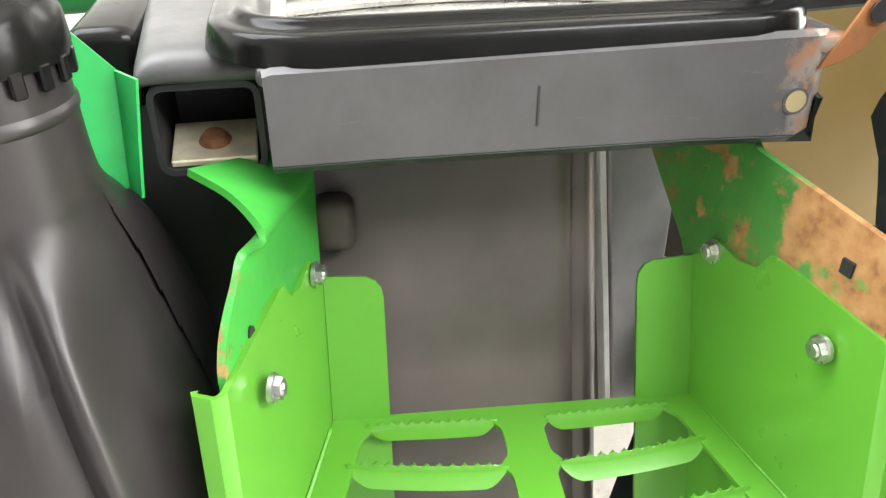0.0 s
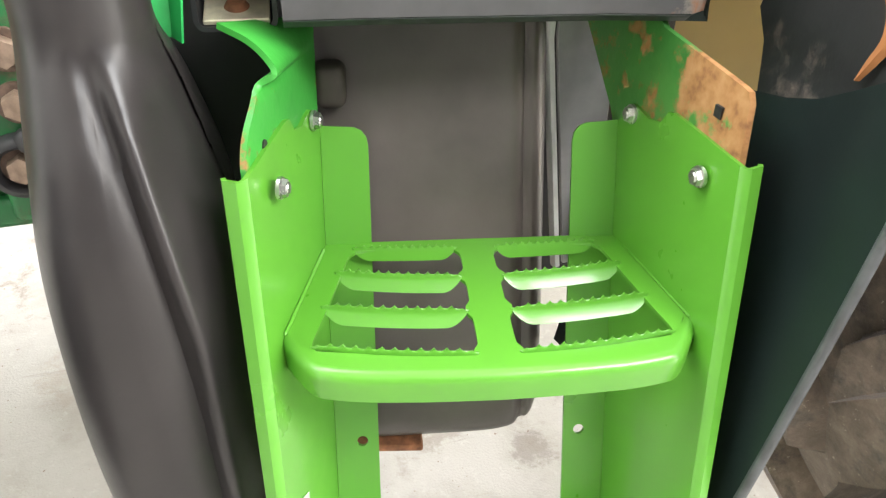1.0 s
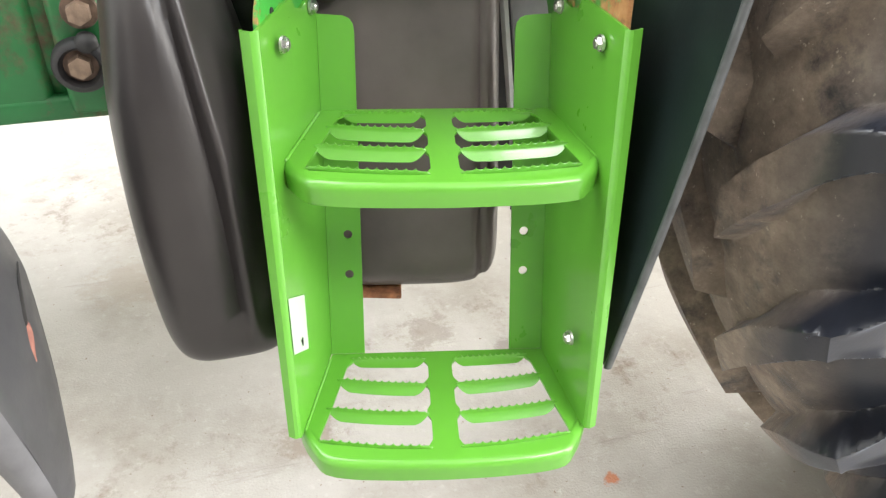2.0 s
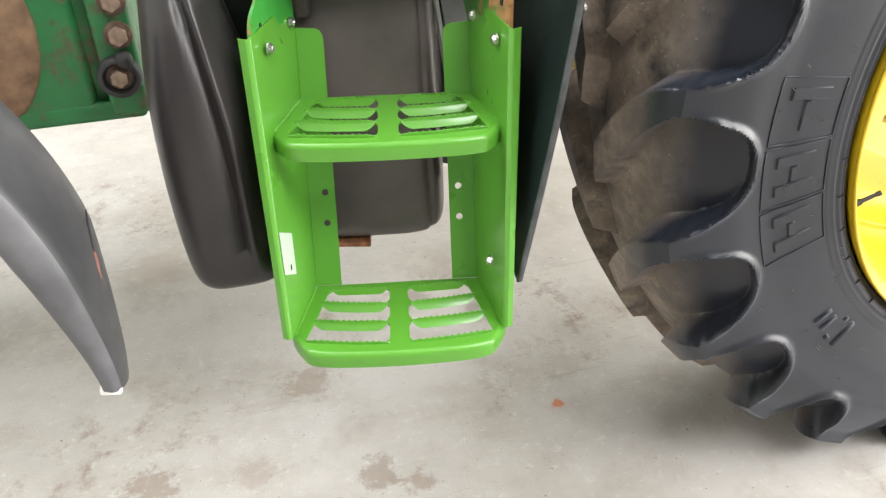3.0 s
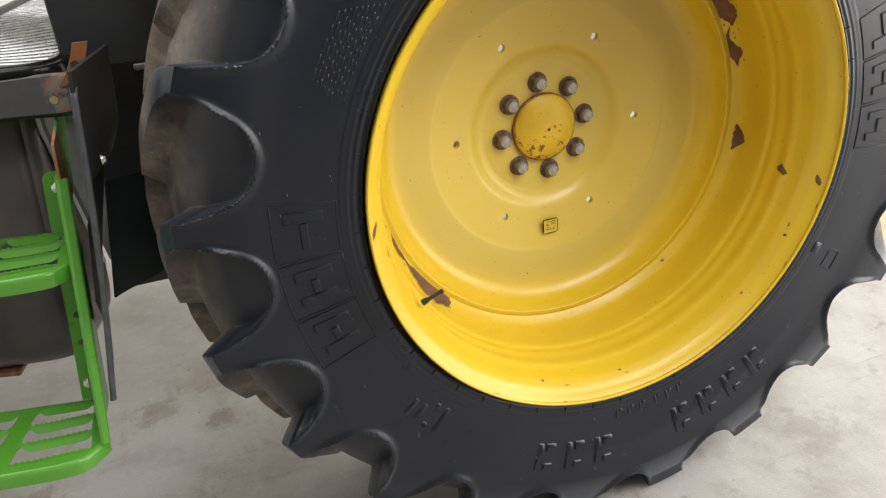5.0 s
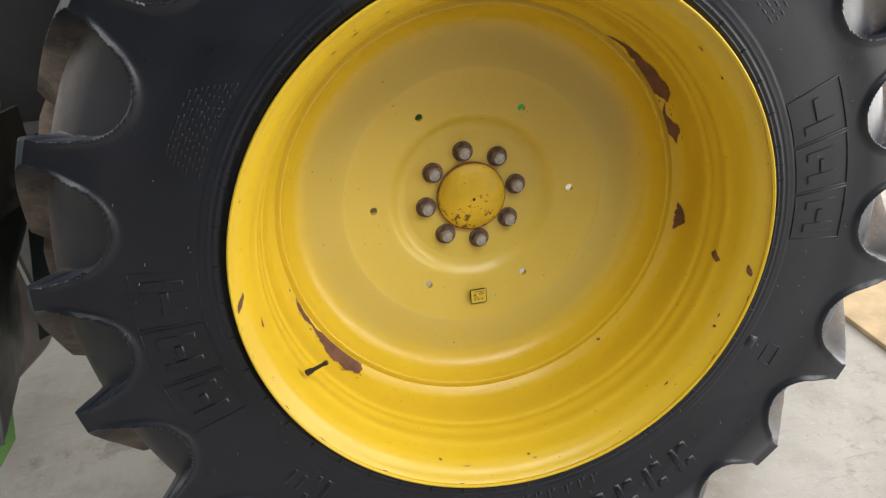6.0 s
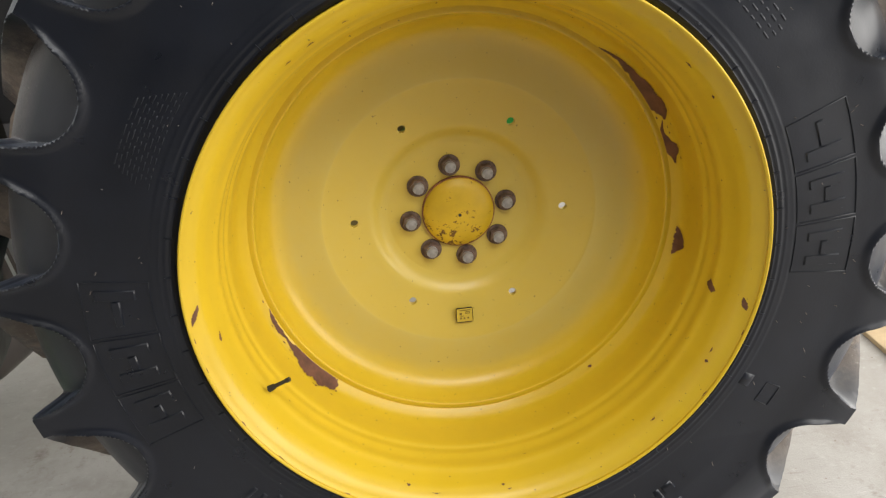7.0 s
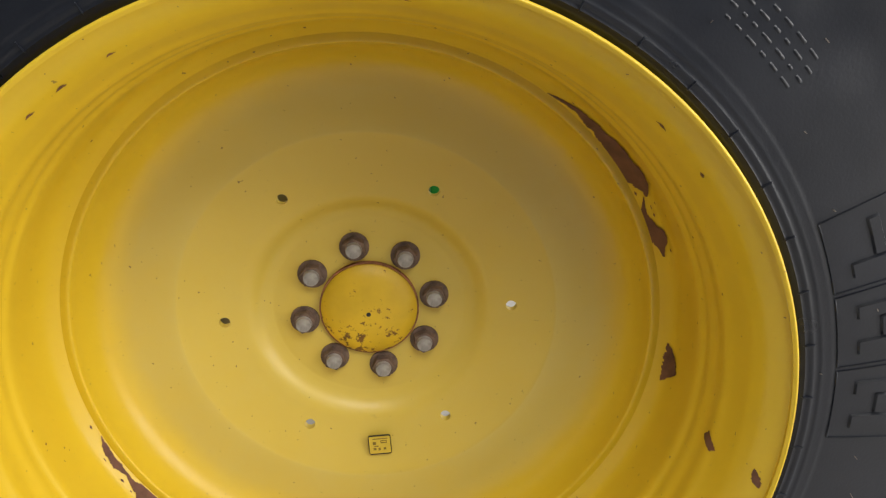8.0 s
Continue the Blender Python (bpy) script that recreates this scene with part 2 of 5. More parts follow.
def plate(outline, thick, bevel=0.001):
    """A flat plate: a 2D outline in x and z, thick along +y."""
    bm = bmesh.new()
    vs = [bm.verts.new((x, 0, z)) for x, z in outline]
    face = bm.faces.new(vs)
    out = bmesh.ops.extrude_face_region(bm, geom=[face])
    bmesh.ops.translate(bm, vec=(0, thick, 0), verts=[v for v in out["geom"] if isinstance(v, bmesh.types.BMVert)])
    if bevel:
        bmesh.ops.bevel(bm, geom=bm.edges[:], offset=bevel, segments=1, affect="EDGES")
    return bm


def sheet(rows, thick):
    """A bent sheet with thickness from a grid of points (rows of equal length)."""
    pts = np.array(rows, float)
    du = np.gradient(pts, axis=1)
    dv = np.gradient(pts, axis=0)
    n = np.cross(du, dv)
    n /= np.linalg.norm(n, axis=2, keepdims=True) + 1e-12
    h, w = pts.shape[:2]
    bm = bmesh.new()
    a = [[bm.verts.new(pts[i, j] + n[i, j] * thick / 2) for j in range(w)] for i in range(h)]
    b = [[bm.verts.new(pts[i, j] - n[i, j] * thick / 2) for j in range(w)] for i in range(h)]
    for i in range(h - 1):
        for j in range(w - 1):
            bm.faces.new((a[i][j], a[i][j + 1], a[i + 1][j + 1], a[i + 1][j]))
            bm.faces.new((b[i][j], b[i + 1][j], b[i + 1][j + 1], b[i][j + 1]))
    for j in range(w - 1):
        bm.faces.new((a[0][j], b[0][j], b[0][j + 1], a[0][j + 1]))
        bm.faces.new((a[-1][j], a[-1][j + 1], b[-1][j + 1], b[-1][j]))
    for i in range(h - 1):
        bm.faces.new((a[i][0], a[i + 1][0], b[i + 1][0], b[i][0]))
        bm.faces.new((a[i][-1], b[i][-1], b[i + 1][-1], a[i + 1][-1]))
    return bm


def drill(ob, bm):
    """Cuts the bodies in bm, given in ob's own space, out of ob's mesh."""
    me = bpy.data.meshes.new("drill")
    bm.to_mesh(me)
    bm.free()
    bit = new("drill", me)
    bpy.context.view_layer.update()
    bit.matrix_world = ob.matrix_world
    mod = ob.modifiers.new("holes", "BOOLEAN")
    mod.object = bit
    mod.solver = "EXACT"
    bpy.context.view_layer.update()
    done = bpy.data.meshes.new_from_object(ob.evaluated_get(bpy.context.evaluated_depsgraph_get()))
    ob.modifiers.clear()
    ob.data = done
    bpy.data.objects.remove(bit)


def lathe_mesh(profile, n, closed=False):
    """Verts and faces of a profile of (radius, y) turned about the y axis."""
    ang = np.arange(n) * 2 * math.pi / n
    verts = [(r * math.cos(a), y, r * math.sin(a)) for a in ang for r, y in profile]
    k = len(profile)
    faces = []
    for i in range(n):
        j = (i + 1) % n
        for p in range(k - 1 + (1 if closed else 0)):
            q = (p + 1) % k
            faces.append((i * k + p, i * k + q, j * k + q, j * k + p))
    return verts, faces


def spline(points, steps=8):
    """A smooth curve through the points (Catmull-Rom)."""
    p = [np.array(q, float) for q in points]
    p = [2 * p[0] - p[1], *p, 2 * p[-1] - p[-2]]
    out = []
    for i in range(1, len(p) - 2):
        for s in range(steps):
            t = s / steps
            out.append(0.5 * (2 * p[i] + (p[i + 1] - p[i - 1]) * t + (2 * p[i - 1] - 5 * p[i] + 4 * p[i + 1] - p[i + 2]) * t * t + (3 * p[i] - p[i - 1] - 3 * p[i + 1] + p[i + 2]) * t**3))
    out.append(p[-2])
    return out


def hexhead(radius, height, washer=0.0, point=0.0):
    """A hexagon bolt head along -y, with a washer under it and the stud's end on it."""
    bm = bmesh.new()
    t = Matrix.Rotation(radians(90), 4, "X")
    if washer:
        bmesh.ops.create_cone(bm, cap_ends=True, segments=20, radius1=washer, radius2=washer, depth=0.003, matrix=Matrix.Translation((0, -0.0015, 0)) @ t)
    bmesh.ops.create_cone(bm, cap_ends=True, segments=6, radius1=radius, radius2=radius * 0.94, depth=height, matrix=Matrix.Translation((0, -0.003 - height / 2, 0)) @ t)
    if point:
        bmesh.ops.create_cone(bm, cap_ends=True, segments=16, radius1=radius * 0.62, radius2=radius * 0.52, depth=point, matrix=Matrix.Translation((0, -0.003 - height - point / 2, 0)) @ t)
    return bm


# ---- ground ----
def ground():
    n = 60
    bm = bmesh.new()
    bmesh.ops.create_grid(bm, x_segments=n, y_segments=n, size=150.0)
    for v in bm.verts:
        v.co.x = math.copysign(abs(v.co.x / 150) ** 2.2 * 150, v.co.x)
        v.co.y = math.copysign(abs(v.co.y / 150) ** 2.2 * 150, v.co.y)
    ob = part("floor", bm, M_CONCRETE)
    tagged(ob, "pale grey worn concrete floor with dark stains", "floor", kind="structure")


ground()

# ---- rear wheel ----
HUB = (0.0, 0.0, 0.82)
LUGS = 21


def rear_tyre():
    """Radial tractor tyre with bar lugs; the axle runs along y."""
    wall = [(0.4985, -0.312), (0.508, -0.322), (0.530, -0.323), (0.565, -0.323), (0.605, -0.322), (0.645, -0.321)]
    gap = spline(wall + [(0.674, -0.320), (0.692, -0.312), (0.720, -0.297), (0.757, -0.272), (0.784, -0.240), (0.800, -0.188), (0.808, -0.115)], 8)
    corner = wall + [(0.674, -0.322), (0.710, -0.324), (0.760, -0.322), (0.812, -0.316), (0.832, -0.270), (0.845, -0.182), (0.852, -0.115)]
    flat = spline(corner[:10], 8)
    top = spline(corner[9:], 8)
    lug = flat[:-1] + top
    half = len(gap)
    for i in range(half):
        for curve in (gap, lug):
            r = curve[i][0]
            if 0.508 < r < 0.540:
                curve[i] = curve[i] + np.array([0, -0.0017 * (0.5 + 0.5 * math.cos((r - 0.508) / 0.0105 * 2 * math.pi))])
    mid = -0.115
    g, l = np.array(gap), np.array(lug)
    g2, l2 = g[::-1][1:].copy(), l[::-1][1:].copy()
    g2[:, 1] = 2 * mid - g2[:, 1]
    l2[:, 1] = 2 * mid - l2[:, 1]
    G, L = np.vstack([g, g2]), np.vstack([l, l2])
    k = len(G)
    pitch = 360.0 / LUGS
    n = LUGS * 88
    T, S = np.meshgrid(np.arange(n) * 360.0 / n, np.arange(k), indexing="ij")
    outer = S < half
    across = np.clip(np.abs(L[S, 1] - mid) / 0.205, 0, 1.2)  # 0 at the crown, 1 at the shoulder
    lean = 13.5 * (1 - np.clip(across, 0, 1)) ** 1.45
    phase = np.where(outer, 150.4, 150.4 + pitch / 2)
    bar = np.floor((T - phase) / pitch).astype(int) % LUGS
    d = (T - phase + pitch / 2) % pitch - pitch / 2
    # the gap between two bars closes in a round bottom on the sidewall; reach is the distance from its edge
    rad = L[S, 0]
    squat = np.clip((0.42 - HUB[2] - rad * np.sin(np.radians(T))) / 0.42, 0, 1)
    gh = 5.45 + 1.35 * np.clip((rad - 0.74) / 0.06, 0, 1) * np.clip((across - 0.55) / 0.4, 0, 1) + 0.25 * (1 - np.clip(across, 0, 1))
    wide = np.radians(gh * (1 - 0.3 * squat)) * rad
    deep = np.clip((0.760 + 0.04 * squat - rad) / 0.072, 0, 3)
    reach = (np.sqrt((np.radians(d) * rad / wide) ** 2 + deep**2) - 1) * wide
    edge = 0.0062
    mask = np.clip((reach + edge) / (2 * edge), 0, 1)
    mask = mask * mask * (3 - 2 * mask)
    nose = np.clip((across - 0.05) / 0.05, 0, 1)
    mask = np.where(across < 0.2, mask * nose, mask)
    # a thin raised lip runs round each gap on the sidewall
    lip = np.exp(-(((reach - 0.0075) / 0.0065) ** 2)) * np.clip((0.80 - rad) / 0.05, 0, 1) * np.clip((rad - 0.655) / 0.01, 0, 1)
    R = G[S, 0] * (1 - mask) + L[S, 0] * mask
    Y = G[S, 1] * (1 - mask) + L[S, 1] * mask
    Y = Y - np.where(outer, 0.0068, -0.0068) * lip
    # worn, uneven bars
    wear = np.array([0.004 * math.sin(i * 2.3) + 0.003 * math.sin(i * 5.1) for i in range(LUGS)])
    R = R - mask * np.clip((R - 0.75) / 0.1, 0, 1) * (0.004 + wear[bar])
    a = np.radians(T + lean)
    X = R * np.cos(a) + 0.010 * np.clip((R - 0.56) / 0.1, 0, 1)
    Z = R * np.sin(a) + HUB[2]
    # flattened where it stands, with the walls pushed out
    low = np.clip((0.42 - Z) / 0.42, 0, 1)
    push = 0.20 * low * np.clip((R - 0.52) / 0.1, 0, 1) * (1 - 1.05 * np.clip((R - 0.69) / 0.09, 0, 1))
    Y = mid + (Y - mid) * (1 + push)
    Z = np.maximum(np.where(Z < 0.004, 0.004 + (Z - 0.004) * 0.02, Z), 0.0015)
    co = np.stack([X, Y, Z - HUB[2]], -1).reshape(-1, 3)
    i, j = np.meshgrid(np.arange(n), np.arange(k - 1), indexing="ij")
    i2 = (i + 1) % n
    faces = np.stack([i * k + j, i2 * k + j, i2 * k + j + 1, i * k + j + 1], -1).reshape(-1, 4)
    return co.tolist(), faces.tolist()


BARREL = [(0.4090, -0.068), (0.4130, -0.0825), (0.4255, -0.0960), (0.4350, -0.1090), (0.4395, -0.1280), (0.4405, -0.155), (0.4405, -0.184), (0.4452, -0.196), (0.4460, -0.209), (0.4500, -0.224), (0.4500, -0.244),
          (0.4556, -0.258), (0.4605, -0.274), (0.4640, -0.286), (0.4690, -0.2970), (0.4745, -0.3065), (0.4820, -0.3145), (0.4895, -0.3205), (0.4955, -0.3265), (0.4990, -0.3315), (0.4965, -0.3345), (0.4925, -0.3320)]
DISC = [(0.060, 0.016), (0.135, 0.016), (0.150, 0.015), (0.164, 0.010), (0.176, 0.001), (0.186, -0.004), (0.205, -0.008), (0.240, -0.0155), (0.2785, -0.0240),
        (0.2815, -0.0265), (0.300, -0.0265), (0.330, -0.0250), (0.350, -0.0250), (0.365, -0.0275), (0.3785, -0.0345), (0.3900, -0.0455), (0.3980, -0.0590), (0.4030, -0.0730), (0.4052, -0.0850), (0.4080, -0.0895), (0.4190, -0.0890)]


def barrel_r(y):
    """The barrel's radius at a depth y."""
    pts = sorted((b[1], b[0]) for b in BARREL[:20])
    return float(np.interp(y, [p[0] for p in pts], [p[1] for p in pts]))


def rust_patch(path, wheel, seed, name="rust_patch"):
    """Bare rusty metal where the paint has flaked off the barrel: (angle, depth, half width) along its length."""
    rnd = random.Random(seed)
    long = abs(path[-1][0] - path[0][0])
    dense = spline(path, max(4, int((28 + 5 * long) / len(path))))
    verts, faces, across = [], [], 6
    lo_jag = hi_jag = 0.85
    for k, (a, y, w) in enumerate(dense):
        tip = min(1.0, 2.2 * min(k + 0.15, len(dense) - 0.85 - k) / max(1, len(dense) - 1) + 0.25)
        # the broken edge of the paint wanders
        lo_jag = max(0.4, min(1.25, lo_jag + rnd.uniform(-0.16, 0.16)))
        hi_jag = max(0.4, min(1.25, hi_jag + rnd.uniform(-0.16, 0.16)))
        lo, hi = -w * tip * lo_jag * rnd.uniform(0.96, 1.04), w * tip * hi_jag * rnd.uniform(0.96, 1.04)
        for i in range(across + 1):
            yy = max(-0.3312, min(-0.0900, y + lo + (hi - lo) * i / across))
            r = barrel_r(yy) - 0.0009
            aa = radians(a + rnd.uniform(-0.05, 0.05))
            verts.append((r * math.cos(aa), yy, r * math.sin(aa)))
        if k:
            b = k * (across + 1)
            faces += [(b + i, b + i + 1, b + i - across, b + i - across - 1) for i in range(across)]
    return raw(name, verts, faces, M_CHIP, wheel, "brown rust where the paint has chipped off" if name == "rust_patch" else "")


def ring_panel(r0, r1, a0, a1, height, base, material, wheel, name, frame_only=0.0, label=""):
    """A raised panel on the tyre's sidewall between two radii and two angles; a frame if frame_only is its bar's width."""
    def yside(r):
        return float(np.interp(r, [0.508, 0.53, 0.565, 0.605, 0.645, 0.676], [-0.322, -0.323, -0.323, -0.322, -0.321, -0.322]))
    bm = bmesh.new()
    spans = [(r0, r1, a0, a1)]
    if frame_only:
        da = math.degrees(frame_only / r1)
        spans = [(r0, r0 + frame_only, a0, a1), (r1 - frame_only, r1, a0, a1), (r0, r1, a0, a0 + da), (r0, r1, a1 - da, a1)]
    for ra, rb, aa, ab in spans:
        sl = min(0.3, 0.0022 / abs(rb - ra))
        sa = min(0.3, math.degrees(0.0022 / rb) / abs(ab - aa))
        js = [0.0, sl, 0.5, 1 - sl, 1.0]
        inner = max(1, int(abs(ab - aa) / 2.0))
        iz = [0.0] + [sa + (1 - 2 * sa) * i / inner for i in range(inner + 1)] + [1.0]
        na, nr = len(iz) - 1, len(js) - 1
        grid = [[None] * (nr + 1) for _ in range(na + 1)]
        for i in range(na + 1):
            for j in range(nr + 1):
                r = ra + (rb - ra) * js[j]
                a = radians(aa + (ab - aa) * iz[i])
                low = max(0.0, min(1.0, (0.42 - (HUB[2] + r * math.sin(a))) / 0.42))
                y = -0.115 + (yside(r) + 0.115) * (1 + 0.20 * low * max(0.0, min(1.0, (r - 0.52) / 0.1)))
                h = -0.001 if i in (0, na) or j in (0, nr) else height
                grid[i][j] = bm.verts.new((r * math.cos(a), y - h, r * math.sin(a)))
        for i in range(na):
            for j in range(nr):
                bm.faces.new((grid[i][j], grid[i + 1][j], grid[i + 1][j + 1], grid[i][j + 1]))
    return part(name, bm, material, wheel, label, 60)


def rear_wheel():
    wheel = empty("tractor_wheel", pose(*HUB))
    tagged(wheel, "tractor rear wheel, yellow rim and black lugged tyre, on concrete", "wheel")
    v, f = rear_tyre()
    tyre = raw("tyre", v, f, M_RUBBER, wheel, "black rubber tyre with deep bar lugs and dried mud", 40)
    front = spline(BARREL, 4)
    outer = [(0.497, -0.318), (0.478, -0.285), (0.471, -0.262), (0.462, -0.20), (0.455, -0.15), (0.448, -0.11), (0.43, -0.03), (0.452, 0.02), (0.475, 0.055), (0.500, 0.085), (0.494, 0.088), (0.466, 0.05), (0.440, 0.02), (0.412, -0.02)]
    prof = [tuple(q) for q in front] + outer
    v, f = lathe_mesh(prof, 192, True)
    rim = raw("rim", v, f, M_YELLOW, wheel, "glossy yellow painted steel rim with rusty chips", 50)
    d1 = spline(DISC, 4)
    prof = [tuple(q) for q in d1] + [(q[0], q[1] + 0.012) for q in d1[::-1]]
    v, f = lathe_mesh(prof, 192, True)
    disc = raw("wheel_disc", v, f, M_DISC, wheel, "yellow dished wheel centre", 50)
    # through holes of the disc
    cut = bmesh.new()
    for i in range(6):
        a = radians(-1.4 + 60 * i)
        bmesh.ops.create_cone(cut, cap_ends=True, segments=20, radius1=0.0082, radius2=0.0082, depth=0.09,
                              matrix=Matrix.Translation((0.2165 * math.cos(a), -0.015, 0.2165 * math.sin(a))) @ Matrix.Rotation(radians(90), 4, "X"))
    drill(disc, cut)
    # hub cap
    cap = [(0.0, -0.012), (0.004, -0.0125), (0.03, -0.010), (0.055, -0.005), (0.068, 0.001), (0.0735, 0.006), (0.0745, 0.016), (0.0, 0.018)]
    v, f = lathe_mesh(cap, 64)
    raw("hub_cap", v, f, M_CAP, wheel, "yellow hub cap with worn paint and a rusty edge")
    v, f = lathe_mesh([(0.0742, 0.008), (0.0762, 0.008), (0.0762, 0.0165), (0.0742, 0.0165)], 64, True)
    raw("cap_seal", v, f, M_RUST, wheel)
    v, f = lathe_mesh([(0.0, -0.0135), (0.0035, -0.0135), (0.0035, -0.011), (0, -0.011)], 12)
    raw("cap_screw", v, f, M_INK, wheel)
    for i in range(8):
        a = radians(97 - 45 * i)
        bm = hexhead(0.0188, 0.013, 0.0225, 0.002)
        bmesh.ops.rotate(bm, matrix=Matrix.Rotation(0.4 * i, 3, "Y"), verts=bm.verts)
        nut = part("wheel_nut", bm, M_NUT, wheel, "brown rusty wheel nut with a bare stud end" if i == 0 else "")
        nut.location = (0.1015 * math.cos(a), 0.016, 0.1015 * math.sin(a))
        bm = bmesh.new()
        bmesh.ops.create_cone(bm, cap_ends=True, segments=18, radius1=0.0125, radius2=0.0112, depth=0.007, matrix=Matrix.Translation((0, -0.0195, 0)) @ Matrix.Rotation(radians(90), 4, "X"))
        part("stud", bm, M_STUD, nut)
    # maker's plate
    bm = box((0.036, 0.0016, 0.034), (-0.005, -0.0215, -0.227), 0.003)
    pl = part("rating_plate", bm, M_INK, wheel, "small square yellow sticker with a black border")
    bm = box((0.0338, 0.0006, 0.0318), (-0.005, -0.0224, -0.227), 0.0)
    part("plate_face", bm, M_PLATE, pl)
    for dx, dz, w, h in ((0.001, 0.0118, 0.024, 0.0012), (-0.0085, 0.0035, 0.005, 0.0050), (-0.0060, -0.0020, 0.0075, 0.0012), (-0.0085, -0.0070, 0.0045, 0.0040), (0.0065, 0.0040, 0.0090, 0.0011), (0.0065, 0.0078, 0.0090, 0.0011),
                         (0.0020, 0.0059, 0.0011, 0.0048), (0.0110, 0.0059, 0.0011, 0.0048), (-0.0010, -0.0075, 0.0035, 0.0045), (0.0075, -0.0072, 0.0040, 0.0036)):
        part("printed_mark", box((w, 0.0008, h), (-0.005 + dx, -0.0230, -0.227 + dz), 0.0), M_PRINT, pl)
    # inflation valve
    a = radians(206.5)
    bm = bmesh.new()
    for (y0, y1, r0, r1) in ((-0.272, -0.265, 0.0045, 0.0045), (-0.265, -0.238, 0.0034, 0.004), (-0.238, -0.226, 0.0055, 0.0065)):
        bmesh.ops.create_cone(bm, cap_ends=True, segments=14, radius1=r1, radius2=r0, depth=y1 - y0, matrix=Matrix.Translation((0, (y0 + y1) / 2, 0)) @ Matrix.Rotation(radians(90), 4, "X"))
    valve = part("valve", bm, M_INK, wheel, "black rubber inflation valve")
    valve.matrix_local = Matrix.Translation((0.444 * math.cos(a), -0.262, 0.444 * math.sin(a))) @ Matrix.Rotation(radians(-12), 4, "Z") @ Matrix.Rotation(-a, 4, "Y") @ Matrix.Rotation(radians(-90), 4, "Z") @ Matrix.Translation((0, 0.228, 0))
    # chipped paint
    patches = (
        ((51, -0.090, 0.003), (46, -0.096, 0.005), (40, -0.098, 0.007), (34.5, -0.099, 0.015), (28.5, -0.106, 0.021), (25, -0.104, 0.006)),
        ((25, -0.100, 0.003), (21.5, -0.092, 0.006), (17, -0.095, 0.016), (12.5, -0.100, 0.007)),
        ((354.6, -0.103, 0.005), (352, -0.108, 0.014), (349.5, -0.108, 0.016), (346.6, -0.103, 0.006)),
        ((347.8, -0.240, 0.006), (346, -0.245, 0.011), (344.8, -0.250, 0.005)),
        ((347.6, -0.312, 0.004), (346, -0.316, 0.008), (345, -0.319, 0.004)),
        ((197, -0.090, 0.002), (199.5, -0.093, 0.004), (204, -0.094, 0.006), (208, -0.093, 0.005)),
        ((207, -0.094, 0.004), (213, -0.099, 0.017), (220, -0.103, 0.023), (226, -0.103, 0.019), (227.5, -0.098, 0.006)),
        ((187.2, -0.284, 0.003), (188.4, -0.287, 0.005), (189.4, -0.288, 0.002)),
        ((179, -0.312, 0.003), (181, -0.318, 0.006), (182.8, -0.323, 0.003)),
        ((163, -0.078, 0.001), (172, -0.078, 0.002), (182, -0.077, 0.001)),
        ((305.2, -0.098, 0.002), (305.9, -0.099, 0.003), (306.4, -0.099, 0.002)),
        ((248.4, -0.288, 0.002), (248.9, -0.291, 0.004), (249.4, -0.290, 0.002)),
        ((271.6, -0.290, 0.002), (272.0, -0.291, 0.003), (272.5, -0.291, 0.002)),
        ((34.0, -0.300, 0.002), (34.5, -0.301, 0.003), (35.0, -0.301, 0.002)),
        ((330.0, -0.303, 0.002), (330.4, -0.304, 0.003), (330.8, -0.304, 0.002)),
    )
    rnd = random.Random(11)
    for i, path in enumerate(patches):
        rust_patch(path, wheel, i)
        # small flakes that have come off beside the long scrapes
        for j in range(7 if abs(path[-1][0] - path[0][0]) > 10 else 0):
            a, y, w = path[rnd.randrange(len(path))]
            a, y, q = a + rnd.uniform(-3, 3), y + rnd.choice((-1, 1)) * (w + rnd.uniform(0.001, 0.006)), rnd.uniform(0.0007, 0.0018)
            rust_patch(((a - 0.4, y, q * 0.5), (a, y, q), (a + rnd.uniform(0.2, 0.7), y, q * 0.6)), rim, 300 + 10 * i + j, "paint_chip")
    for i in range(120):
        a = rnd.uniform(0, 360)
        y = rnd.choice((-0.3255, -0.3285, -0.3295, -0.3302, -0.3302, -0.3302, -0.300))
        w = rnd.uniform(0.0009, 0.0019)
        rust_patch(((a - rnd.uniform(0.3, 1.1), y, w * 0.6), (a, y - 0.001, w), (a + rnd.uniform(0.3, 1.1), y, w * 0.6)), rim, 40 + i, "paint_chip")
    for i in range(26):
        a = rnd.uniform(0, 360)
        y = rnd.uniform(-0.27, -0.08)
        rust_patch(((a - 0.25, y, 0.0008), (a, y, 0.0016), (a + 0.25, y, 0.0008)), rim, 140 + i, "paint_chip")
    # raised marks on the sidewall
    for centre, side in ((8.3, 1), (187.6, -1)):
        for k in (-1, 0, 1):
            a0 = centre + k * 9.7
            ring_panel(0.545, 0.655, a0 - 4.7, a0 + 4.7, 0.0018, 0, M_RUBBER, tyre, "raised_frame", 0.0028, "raised moulded panel outline in the rubber" if k < 0 else "")
            ring_panel(0.568, 0.634, a0 - 3.3, a0 - 1.4, 0.0032, 0, M_RUBBER, tyre, "raised_mark")
            if k != side:
                ring_panel(0.568, 0.634, a0 + 1.2, a0 + 3.0, 0.0032, 0, M_RUBBER, tyre, "raised_mark")
            ring_panel(0.594, 0.609, a0 - 1.4, a0 + (3.0 if k == side else 1.2), 0.0032, 0, M_RUBBER, tyre, "raised_mark")
